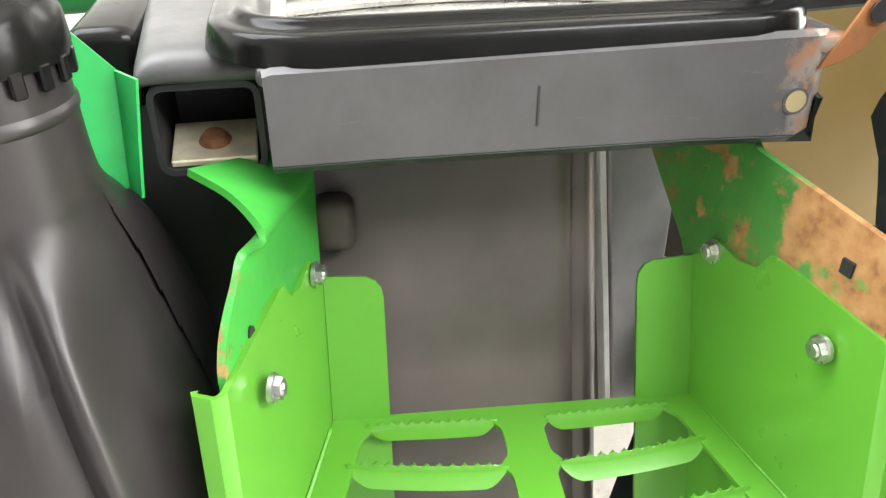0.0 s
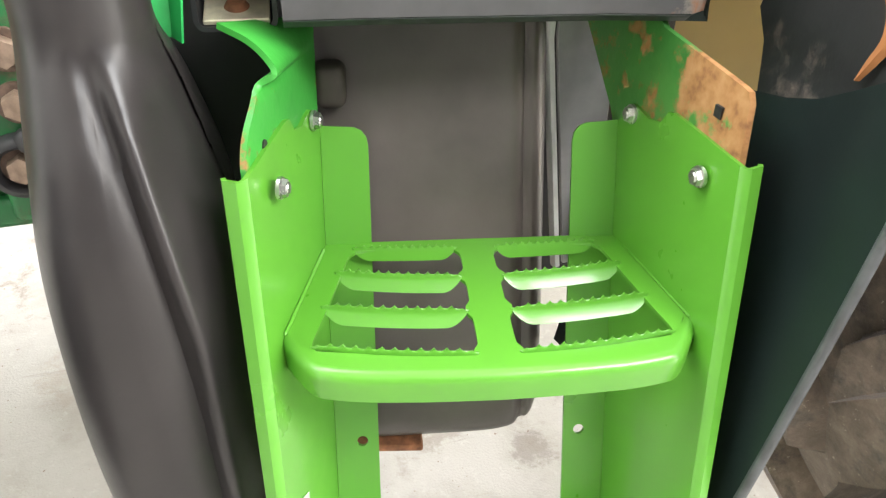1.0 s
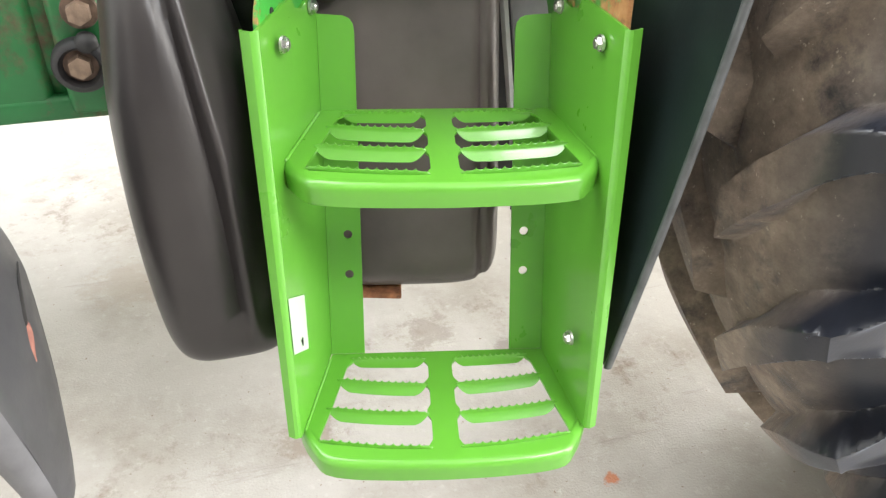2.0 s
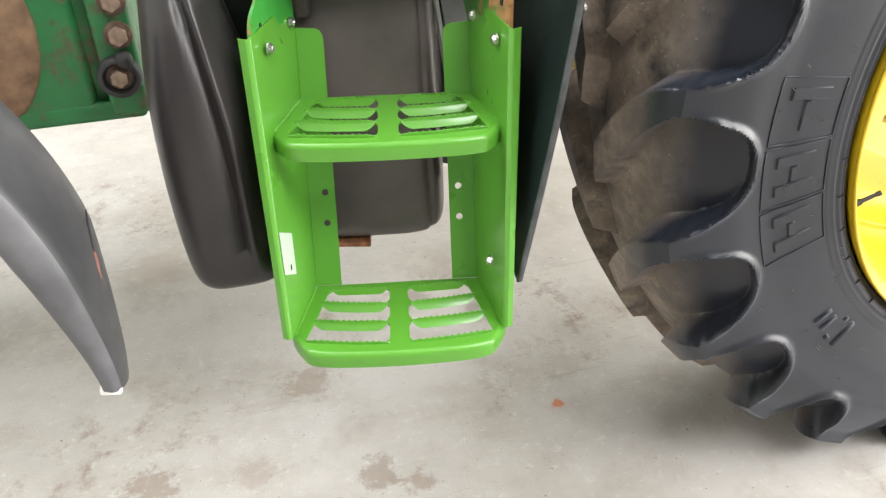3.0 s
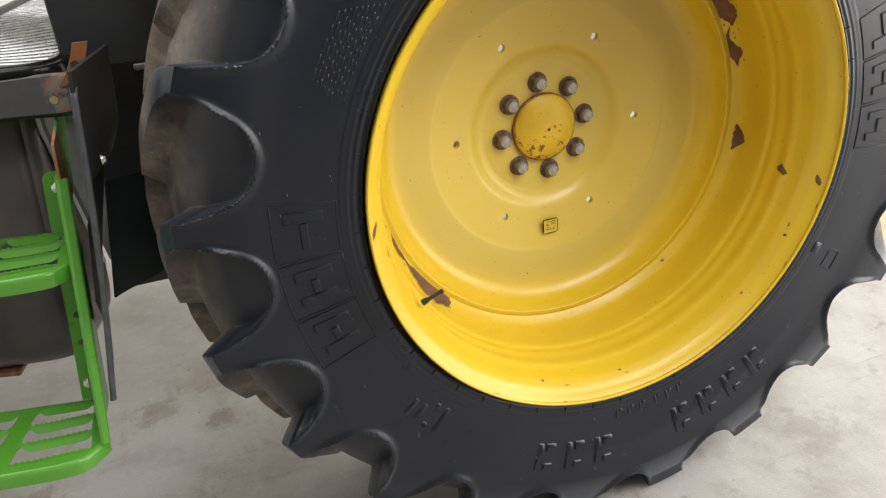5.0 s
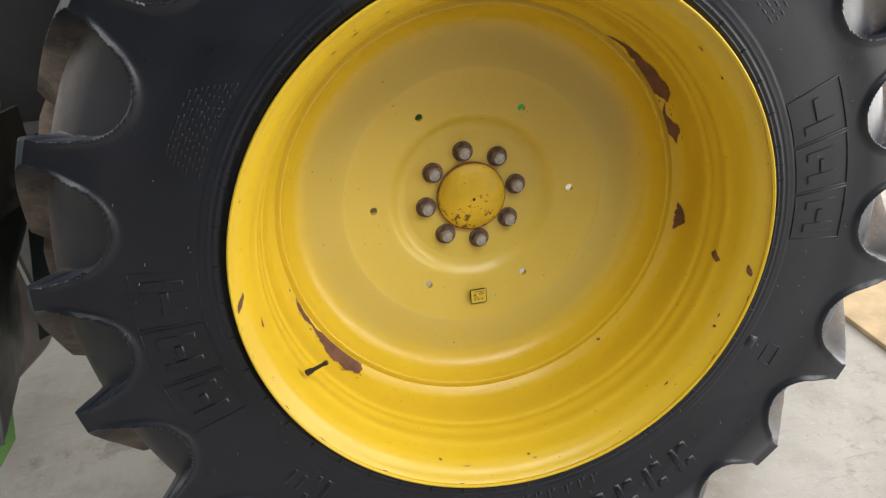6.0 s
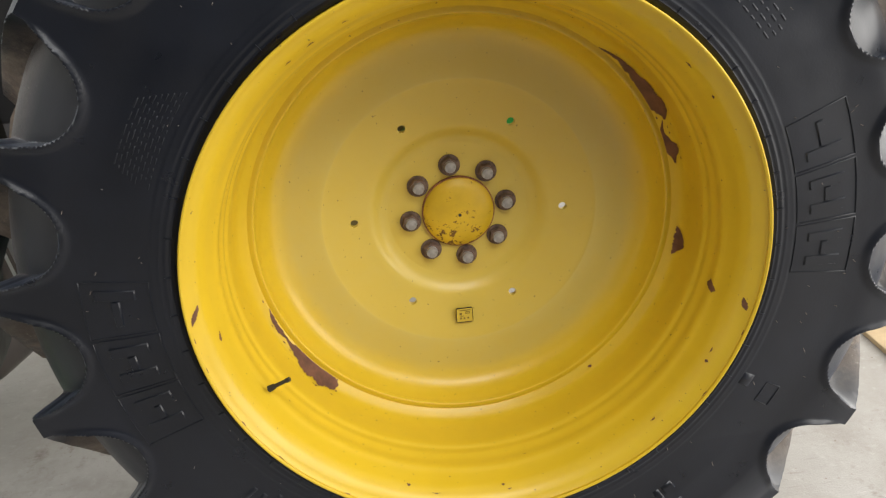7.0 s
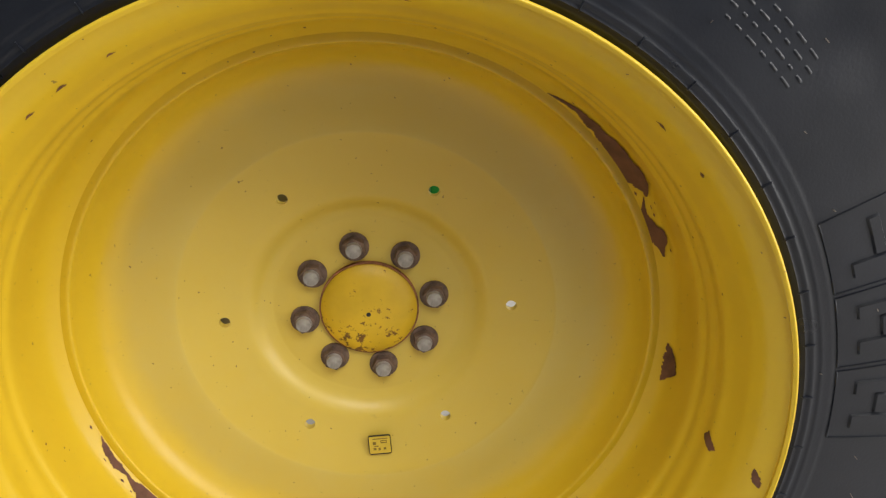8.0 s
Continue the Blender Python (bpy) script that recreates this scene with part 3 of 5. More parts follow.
    for a0 in (252.5, 259, 265.5, 284, 290.5, 297, 303.5):
        ring_panel(0.590, 0.652, a0 - 2.3, a0 - 0.9, 0.0034, 0, M_RUBBER, tyre, "raised_mark")
        ring_panel(0.590, 0.610, a0 - 0.5, a0 + 1.9, 0.0034, 0, M_RUBBER, tyre, "raised_mark")
        ring_panel(0.634, 0.652, a0 - 0.5, a0 + 1.5, 0.0034, 0, M_RUBBER, tyre, "raised_mark")
    for a0 in (269.5, 272.5, 275.5, 279.5, 282.5, 285.5):
        ring_panel(0.537, 0.561, a0 - 1.0, a0 - 0.3, 0.0022, 0, M_RUBBER, tyre, "raised_mark")
        ring_panel(0.537, 0.546, a0 - 0.3, a0 + 0.9, 0.0022, 0, M_RUBBER, tyre, "raised_mark")
    for a0, r0, r1 in ((219.5, 0.574, 0.612), (221.8, 0.574, 0.612), (226.6, 0.560, 0.618), (224.2, 0.560, 0.572), (224.2, 0.606, 0.618)):
        ring_panel(r0, r1, a0 - 0.6, a0 + 0.6, 0.0026, 0, M_RUBBER, tyre, "raised_mark")
    rnd = random.Random(23)
    for i in range(9):
        a0 = 140.0 + 0.55 * i
        while a0 < 156.5 - 0.25 * i:
            step = rnd.uniform(0.7, 1.9)
            ring_panel(0.552 + 0.0068 * i, 0.5552 + 0.0068 * i, a0, a0 + step, 0.0010, 0, M_RUBBER, tyre, "moulded_line")
            a0 += step + 0.45
    for i in range(4):
        a0 = 37.0 + rnd.uniform(0, 1)
        while a0 < 48:
            step = rnd.uniform(0.7, 1.6)
            ring_panel(0.578 + 0.012 * i, 0.583 + 0.012 * i, a0, a0 + step, 0.0013, 0, M_RUBBER, tyre, "moulded_line")
            a0 += step + 0.5
    ring_panel(0.542, 0.566, 329.2, 332.0, 0.0022, 0, M_RUBBER, tyre, "raised_mark")
    ring_panel(0.596, 0.630, 327.3, 331.6, 0.0018, 0, M_RUBBER, tyre, "raised_frame", 0.0026)
    # moulding hairs
    rnd = random.Random(5)
    for i in range(70):
        a, rr = radians(rnd.uniform(0, 360)), rnd.uniform(0.52, 0.67)
        bm = bmesh.new()
        bmesh.ops.create_cone(bm, cap_ends=True, segments=5, radius1=0.0007, radius2=0.0004, depth=0.008, matrix=Matrix.Rotation(radians(rnd.uniform(50, 130)), 4, "X"))
        hair = part("moulding_hair", bm, M_RUBBER, tyre)
        low = max(0.0, min(1.0, (0.42 - (HUB[2] + rr * math.sin(a))) / 0.42))
        hair.location = (rr * math.cos(a), -0.3245 - 0.042 * low * max(0.0, min(1.0, (rr - 0.52) / 0.1)), rr * math.sin(a))
    for i in range(48):
        ring_panel(0.508, 0.522, i * 7.5 - 0.12, i * 7.5 + 0.12, 0.004, 0, M_RUBBER, tyre, "mould_rib")
    return wheel


M_CHIP = plain("chipped_rust", (0.13, 0.055, 0.03), 0.8, vary=0.4, scale=40.0, grain=0.4)
M_CAP = worn("cap_yellow", (0.60, 0.39, 0.015), (0.18, 0.09, 0.02), 0.437, scale=85.0, rough=0.45)
M_PRINT = plain("worn_print", (0.20, 0.13, 0.02), 0.5, vary=0.3, scale=200.0, grain=0.0)
M_PLATE = plain("yellow_sticker", (0.60, 0.43, 0.045), 0.4, vary=0.1, grain=0.0)
WHEEL = rear_wheel()

# ---- step ladder ----
YAW = radians(12.5)
STEP_M = Matrix.Translation((-1.137, 0.0, 0.0)) @ Matrix.Rotation(-YAW, 4, "Z")


def v_back(z):
    return 0.0726 + (z - 0.7875) * 0.345


def v_front(z):
    return -0.0605 + (z - 0.931) * 0.273


def fold(z):
    """Half width where the cheek meets the front lip."""
    return 0.190 - 0.033 * (0.935 - z)


def cheek(sign):
    """One side of the ladder: back flange, side plate and front lip, bent from one sheet."""
    rows = []
    tops = [(0.0, 0.897), (0.07, 0.905), (0.14, 0.921), (0.2, 0.921), (0.29, 0.918), (0.40, 0.923), (0.46, 0.936), (0.505, 0.938), (0.75, 0.9365), (1.0, 0.934)]
    cols = []
    # back flange from its inner edge to the fold
    for u, top in ((0.100, 0.878), (0.1015, 0.886), (0.106, 0.892), (0.113, 0.895), (0.145, 0.897)):
        cols.append((lambda z, u=u: (u, v_back(z)), top))
    for s, top in tops:
        def at(z, s=s):
            vb, vf = v_back(z), v_front(z)
            return 0.147 + s * (fold(z) - 0.147), vb + s * (vf - vb)
        cols.append((at, top))
    for k, (du, dv) in enumerate(((0.003, -0.002), (0.006, -0.0028), (0.016, 0.001), (0.0165, 0.004))):
        cols.append((lambda z, du=du, dv=dv: (fold(z) + du * (1 - 0.25 * (0.935 - z) / 0.46), v_front(z) + dv), 0.933))
    n = 26
    low = [0.474] * (5 + len(tops)) + [0.476] * 4
    grid = []
    for i in range(n + 1):
        row = []
        for (fn, top), b in zip(cols, low):
            z = top + (b - top) * i / n
            u, v = fn(z)
            row.append((sign * u, v, z))
        grid.append(row)
    return sheet(grid, 0.004)


WIN_BACK, WIN_FRONT = -0.015, -0.168
TONGUES = (-0.062, -0.113)


def slot_in(v):
    """Half width of the middle web: it swells where a grip bar is rooted."""
    return 0.016 + 0.007 * sum(math.exp(-(((v - q) / 0.007) ** 2)) for q in (*TONGUES, WIN_BACK, WIN_FRONT - 0.004))


def slot_out(v):
    return 0.120 + 0.036 * (-v / 0.168) - 0.006 * sum(math.exp(-(((v - q) / 0.006) ** 2)) for q in (WIN_BACK, WIN_FRONT))


def tread(k_side):
    """Pressed step plate with a rolled, bowed front and two windows beside a middle web. Its back edge lies at v = 0, z = 0."""
    contour = [(0.0, 0.0, -0.189), (0.35, 0.056, -0.1875), (0.62, 0.100, -0.1845), (0.76, 0.122, -0.1810), (0.845, 0.1355, -0.1775), (0.88, 0.1410, -0.1730), (0.95, 0.1530, -0.1545), (0.985, 0.1610, -0.1400), (1.0, 0.1655, -0.128)]
    tip = 0.1463 + k_side * 0.134
    contour = [(a, u * tip / 0.166, v) for a, u, v in contour]
    ca, cu, cv = zip(*contour)
    def edge(a):
        return math.copysign(float(np.interp(abs(a), ca, cu)), a), float(np.interp(abs(a), ca, cv))
    start = -0.10
    def half(v):
        return 0.1463 - k_side * v
    vs = [0.0, -0.008] + [WIN_BACK + (start - WIN_BACK) * i / 24 for i in range(25)]
    front_q = (WIN_FRONT - start) / (-0.189 - start)
    qs = [front_q * i / 8 for i in range(1, 9)] + [front_q + (1 - front_q) * i / 3 for i in range(1, 4)]
    roll = [(0.009 * math.sin(t), -0.009 * (1 - math.cos(t))) for t in (math.pi / 12 * i for i in range(1, 7))] + [(0.009, -0.017), (0.0085, -0.028)]
    steps = [(0.0, 0), (0.5, 0), (1.0, 0)] + [(i / 12, 1) for i in range(1, 13)] + [(i / 6, 2) for i in range(1, 7)]
    cols = [(-1, *q) for q in steps[:0:-1]] + [(1, *q) for q in steps]
    def u_at(v, w, sg, t, zone):
        a, b = slot_in(v), min(slot_out(v), w - 0.008)
        return sg * (a * t, a + (b - a) * t, b + (w - b) * t)[zone]
    rows = []
    for v in vs:
        rows.append(([(u_at(v, half(v), *c), v, 0.0) for c in cols], WIN_FRONT <= v <= WIN_BACK))
    for q in qs:
        v = start + (-0.189 - start) * q
        row = []
        for c in cols:
            u0 = u_at(start, half(start), *c)
            eu, ev = edge(u0 / half(start))
            u1 = u_at(max(v, WIN_FRONT), half(start) + (tip - half(start)) * q, *c)
            k = q ** 1.5
            row.append((u1 * (1 - k) + eu * k if q > front_q else u1, start + (ev - start) * q, 0.0))
        rows.append((row, v >= WIN_FRONT - 1e-6))
    last = rows[-1][0]
    n = len(last)
    for off, dz in roll:
        row = []
        for i, (u, v, z) in enumerate(last):
            p, q = last[max(0, i - 1)], last[min(n - 1, i + 1)]
            d = Vector((q[0] - p[0], q[1] - p[1])).normalized()
            row.append((u + d.y * off, v - d.x * off, dz))
        rows.append((row, False))
    bm = bmesh.new()
    top = [[bm.verts.new(p) for p in row] for row, _ in rows]
    low = []
    for k, (row, _) in enumerate(rows):
        flat = k < len(rows) - 5
        out = []
        for i, p in enumerate(row):
            if flat:
                out.append(bm.verts.new((p[0], p[1], p[2] - 0.0035)))
            else:
                a, b = row[max(0, i - 1)], row[min(n - 1, i + 1)]
                d = Vector((b[0] - a[0], b[1] - a[1])).normalized()
                out.append(bm.verts.new((p[0] - d.y * 0.0035, p[1] + d.x * 0.0035, p[2])))
        low.append(out)
    for k in range(len(rows) - 1):
        for c in range(n - 1):
            zone = cols[c][2] if cols[c + 1][0] < 0 else cols[c + 1][2]
            if zone == 1 and rows[k][1] and rows[k + 1][1]:
                continue
            bm.faces.new((top[k][c], top[k][c + 1], top[k + 1][c + 1], top[k + 1][c]))
            bm.faces.new((low[k][c], low[k + 1][c], low[k + 1][c + 1], low[k][c + 1]))
    pair = {a: b for ra, rb in zip(top, low) for a, b in zip(ra, rb)}
    for e in [e for e in bm.edges if len(e.link_faces) == 1 and e.verts[0] in pair]:
        a, b = e.verts
        bm.faces.new((a, b, pair[b], pair[a]))
    bmesh.ops.delete(bm, geom=[v for v in bm.verts if not v.link_faces], context="VERTS")
    return bm


def louvre(ua, ub, v, sign, tall, back, curve, teeth=13):
    """A slot's edge turned up into a toothed grip bar; its lower side hangs below the plate, bellied towards the front."""
    n = teeth * 6
    rows = []
    for h in (-1.0, -0.8, -0.5, -0.2, 0.0, 0.5, 0.8, 1.0):
        row = []
        for i in range(n + 1):
            t = i / n
            u = ua + (ub - ua) * t
            end = math.sin(min(1.0, min(t, 1 - t) / 0.16) * math.pi / 2) ** 0.8
            z = tall * h * end if h >= 0 else back[1] * -h * end
            dv = 0.12 * tall * h if h >= 0 else back[0] * (-h) ** 1.2 * end
            if h > 0:
                notch = abs((t * teeth) % 1.0 - 0.5) * 2
                z -= (0.0034 * h * h) * min(1.0, notch * 1.5) * end
            row.append((sign * u, v + dv + curve * 0.014 * (t * t - 0.25), z + 0.0004))
        rows.append(row)
    return sheet(rows, 0.0024)


def step_ladder():
    step = empty("tractor_step", STEP_M)
    tagged(step, "new bright green painted steel two-tread tractor step", "step")
    plates = {}
    for sign in (-1, 1):
        plates[sign] = part("side_plate", cheek(sign), M_GREEN, step, "bright green bent side plate", 30)
        holes = bmesh.new()
        for z in (0.634, 0.582):
            bmesh.ops.create_cone(holes, cap_ends=True, segments=20, radius1=0.0058, radius2=0.0058, depth=0.03,
                                  matrix=Matrix.Translation((sign * 0.117, v_back(z), z)) @ Matrix.Rotation(radians(90) - math.atan(0.345), 4, "X"))
        drill(plates[sign], holes)
    for z, k_side in ((0.7875, 0.2177), (0.473, 0.184)):
        tr = part("tread", tread(k_side), M_GREEN, step, "bright green pressed tread with toothed slots", 40)
        tr.location = (0.002, v_back(z), z)
        for sign in (-1, 1):
            for v, tall, back, curve in ((WIN_BACK, 0.0045, (-0.004, -0.011), 0.3), (TONGUES[0], 0.0065, (-0.009, -0.0110), 1.0), (TONGUES[1], 0.0065, (-0.009, -0.0110), 1.0), (WIN_FRONT, 0.0065, (0.003, -0.007), 1.2)):
                part("grip_bar", louvre(slot_in(v) - 0.004, slot_out(v) + 0.004, v, sign, tall, back, curve), M_GREEN, tr)
            bead = part("weld_bead", box((0.0036, 0.13, 0.0036), (0, 0, 0), 0.0015, 1), M_GREEN, tr)
            bead.matrix_local = Matrix.Translation((sign * (0.1463 + k_side * 0.075) - sign * 0.001 - 0.001, -0.075, 0.001)) @ Matrix.Rotation(sign * math.atan(k_side), 4, "Z")
    for u, v, z, side in ((-0.153, 0.090, 0.912, -1), (0.155, 0.090, 0.912, 1), (-0.174, -0.0265, 0.907, -1), (0.178, -0.0265, 0.907, 1), (0.163, -0.121, 0.566, 1)):
        b = part("bolt", hexhead(0.0078, 0.0045, 0.0095, 0.0015), M_ZINC, step, "zinc plated hexagon bolt")
        b.matrix_local = Matrix.Translation((u - side * 0.003, v, z)) @ Matrix.Rotation(radians(-90 * side + 12 * side), 4, "Z") @ Matrix.Rotation(radians(20), 4, "Y")
    # white maker's label inside one side plate
    grid = []
    for lift in (0.0, -0.034, -0.068):
        row = []
        for q, top in ((1.0, 0.650), (0.84, 0.636), (0.68, 0.622)):
            z = top + lift
            vb, vf = v_back(z), v_front(z)
            row.append((-(0.147 + q * (fold(z) - 0.147)) + 0.0035, vb + q * (vf - vb), z))
        grid.append(row)
    lab = part("label", sheet(grid, 0.0006), M_WHITE, step, "white paper label with a small black mark")
    part("printed_mark", box((0.0008, 0.006, 0.009), (-0.1676, -0.128, 0.578), 0.0), M_INK, lab)
    return step


def disc_mesh(radius):
    bm = bmesh.new()
    bmesh.ops.create_cone(bm, cap_ends=True, segments=18, radius1=radius, radius2=radius, depth=0.0012, matrix=Matrix.Rotation(radians(90), 4, "X"))
    return bm


STEP = step_ladder()


# ---- platform, tanks and panels round the step ----
def superloft(levels, n=48, steps=5):
    """A closed body lofted through rounded-rectangle sections: (z, cx, hx, cy, hy, power)."""
    dense = [tuple(q) for q in spline(levels, steps)]
    verts, faces = [], []
    for z, cx, hx, cy, hy, p in dense:
        for i in range(n):
            a = 2 * math.pi * i / n
            c, q = math.cos(a), math.sin(a)
            verts.append((cx + hx * math.copysign(abs(c) ** (2 / p), c), cy + hy * math.copysign(abs(q) ** (2 / p), q), z))
    for k in range(len(dense) - 1):
        for i in range(n):
            j = (i + 1) % n
            faces.append((k * n + i, k * n + j, (k + 1) * n + j, (k + 1) * n + i))
    faces.append(tuple(range(n))[::-1])
    faces.append(tuple((len(dense) - 1) * n + i for i in range(n)))
    return verts, faces


def fuel_tank():
    tank = empty("fuel_tank")
    tagged(tank, "black moulded plastic fuel tank with screw-capped filler neck", "tank")
    v, f = superloft([(0.497, -1.405, 0.045, 0.13, 0.09, 3), (0.503, -1.407, 0.066, 0.125, 0.125, 3.5), (0.525, -1.410, 0.080, 0.120, 0.150, 4),
                      (0.60, -1.413, 0.086, 0.118, 0.155, 4.5), (0.72, -1.416, 0.087, 0.116, 0.155, 4.5), (0.85, -1.420, 0.080, 0.113, 0.148, 4), (0.94, -1.424, 0.066, 0.104, 0.122, 3.2),
                      (0.99, -1.426, 0.057, 0.088, 0.085, 2.6), (1.02, -1.428, 0.050, 0.075, 0.058, 2.2), (1.045, -1.428, 0.047, 0.067, 0.048, 2.0), (1.105, -1.428, 0.0455, 0.065, 0.0455, 2.0)], 240, 12)
    out = []
    for x, y, z in v:
        # a pressed hollow runs down the face beside the filler
        ridge = -1.432 + (1.04 - z) * 0.125 if z > 0.80 else -1.402 + (0.80 - z) * 0.03
        if y < 0.06:
            k = max(0.0, min(1.0, (1.03 - z) / 0.06)) * max(0.0, min(1.0, (z - 0.54) / 0.05))
            side = 1 / (1 + math.exp(-(x - ridge - 0.030) / 0.005))
            y += k * (0.010 * math.exp(-(((x - ridge) / 0.007) ** 2)) - 0.005 * math.exp(-(((x - ridge - 0.016) / 0.007) ** 2)) + 0.022 * side)
        out.append((x, y, z))
    raw("body", out, f, M_TANK, tank, "", 60)
    # black plate added for the shaded gap between tank and step
    part("backing_plate", box((0.14, 0.05, 0.52), (-1.315, 0.25, 0.80), 0.006, 2), M_INK, tank, "plain black backing plate")
    # filler neck rings and cap
    v, f = lathe_mesh([(0.045, 1.060), (0.0475, 1.063), (0.0475, 1.067), (0.045, 1.070), (0.0445, 1.088)], 48)
    swap = [(x - 1.428, z + 0.065, y + 0.011) for x, y, z in v]
    raw("filler_neck", swap, f, M_TANK, tank, "", 50)
    cap_profile = [(0.042, 1.090), (0.0495, 1.090), (0.0505, 1.096), (0.0495, 1.110), (0.046, 1.120), (0.042, 1.123), (0.036, 1.124), (0.034, 1.120), (0.0, 1.120)]
    v, f = lathe_mesh(cap_profile, 64)
    cap = raw("filler_cap", [(x - 1.428, z + 0.065, y + 0.011) for x, y, z in v], f, M_GLOSS, tank, "glossy black ribbed screw cap", 35)
    part("cap_grip", box((0.014, 0.078, 0.016), (-1.428, 0.065, 1.139), 0.005, 3), M_GLOSS, cap)
    for i in range(20):
        a = 2 * math.pi * i / 20
        bm = box((0.007, 0.004, 0.013), (0, 0, 0), 0.001, 1)
        rib = part("cap_tooth", bm, M_GLOSS, cap)
        rib.matrix_local = Matrix.Translation((-1.428 + 0.0485 * math.cos(a), 0.065 + 0.0485 * math.sin(a), 1.097)) @ Matrix.Rotation(a + math.pi / 2, 4, "Z")


def side_tank():
    tank = empty("side_tank", STEP_M)
    tagged(tank, "black plastic tank with rounded lower edge behind the step", "tank")
    lv = []
    for z, grow in ((0.496, -0.055), (0.501, -0.034), (0.515, -0.014), (0.542, -0.003), (0.62, 0.0), (0.80, 0.0), (0.95, 0.0), (1.03, 0.0)):
        face = 0.060 + (z - 0.54) * 0.25
        lv.append((z, -0.040 - 0.02 * (z - 0.54), 0.140 + grow, face + 0.13, 0.13 + grow, 5.5 if grow > -0.02 else 4.0))
    v, f = superloft(lv, 96)
    out = []
    for x, y, z in v:
        # a moulding groove runs down near one edge
        if y < 0.24:
            y += 0.008 * math.exp(-(((x - 0.070 + 0.02 * (z - 0.54)) / 0.005) ** 2))
        out.append((x, y, z))
    raw("body", out, f, M_SIDE, tank, "", 50)
    part("strap", box((0.095, 0.04, 0.010), (-0.095, 0.085, 0.494), 0.002, 1, Matrix.Rotation(0.06, 4, "Y")), M_RUST, tank, "rusty steel support strap")
    part("hose_fitting", box((0.032, 0.03, 0.045), (-0.135, 0.145, 0.925), 0.010, 3), M_TAN, tank, "tan plastic hose fitting")


def skirt_material():
    """Scuffed grey plastic, chalky and rust-stained at its bolted end."""
    m = Nodes("scuffed_skirt_plastic", 0.44)
    base = m.ramp(m.noise(11.0, 6, 0.65), (0.3, (0.055, 0.054, 0.055)), (0.7, (0.084, 0.083, 0.086)))
    sep = m.node("ShaderNodeSeparateXYZ")
    m.link(m.co, sep.inputs[0])
    end = m.mask(sep.outputs["X"], 0.118, 0.17)
    grime = m.mask(m.math("ADD", m.noise(34.0, 8, 0.7), m.math("MULTIPLY", end, 0.22)), 0.64, 0.74)
    c = m.mix(m.math("MULTIPLY", grime, m.math("MULTIPLY", end, 0.8)), base, m.ramp(m.noise(60.0, 4), (0.4, (0.26, 0.23, 0.2)), (0.6, (0.33, 0.15, 0.07))))
    stretch = m.node("ShaderNodeMapping", Scale=(6.0, 6.0, 60.0))
    m.link(m.co, stretch.inputs["Vector"])
    scuff = m.mask(m.noise(3.0, 7, 0.7, stretch.outputs[0]), 0.62, 0.72)
    c = m.mix(m.math("MULTIPLY", scuff, 0.35), c, (0.17, 0.165, 0.16))
    m.color(c)
    r = m.math("MULTIPLY_ADD", m.noise(30.0, 5), 0.3)
    r.node.inputs[2].default_value = 0.28
    m.link(r, m.b.inputs["Roughness"])
    m.bump(m.noise(260.0, 3), 0.12, 0.001)
    return m.mat


M_SKIRT = skirt_material()
M_TAN = plain("tan_plastic", (0.048, 0.038, 0.032), 0.6, vary=0.2, scale=30.0)
M_TRAY = plain("tread_plate", (0.27, 0.265, 0.25), 0.28, 0.85, vary=0.3, scale=25.0, grain=0.2, fine=90.0)
PLAT = Matrix.Translation((-1.107, 0.0555, 0)) @ Matrix.Rotation(radians(-7.8), 4, "Z")


def round_rect(u0, u1, v0, v1, r, n=8):
    out = []
    for cu, cv, a0 in ((u1 - r, v0 + r, -90), (u1 - r, v1 - r, 0), (u0 + r, v1 - r, 90), (u0 + r, v0 + r, 180)):
        for i in range(n + 1):
            a = radians(a0 + 90 * i / n)
            out.append((cu + r * math.cos(a), cv + r * math.sin(a)))
    return out


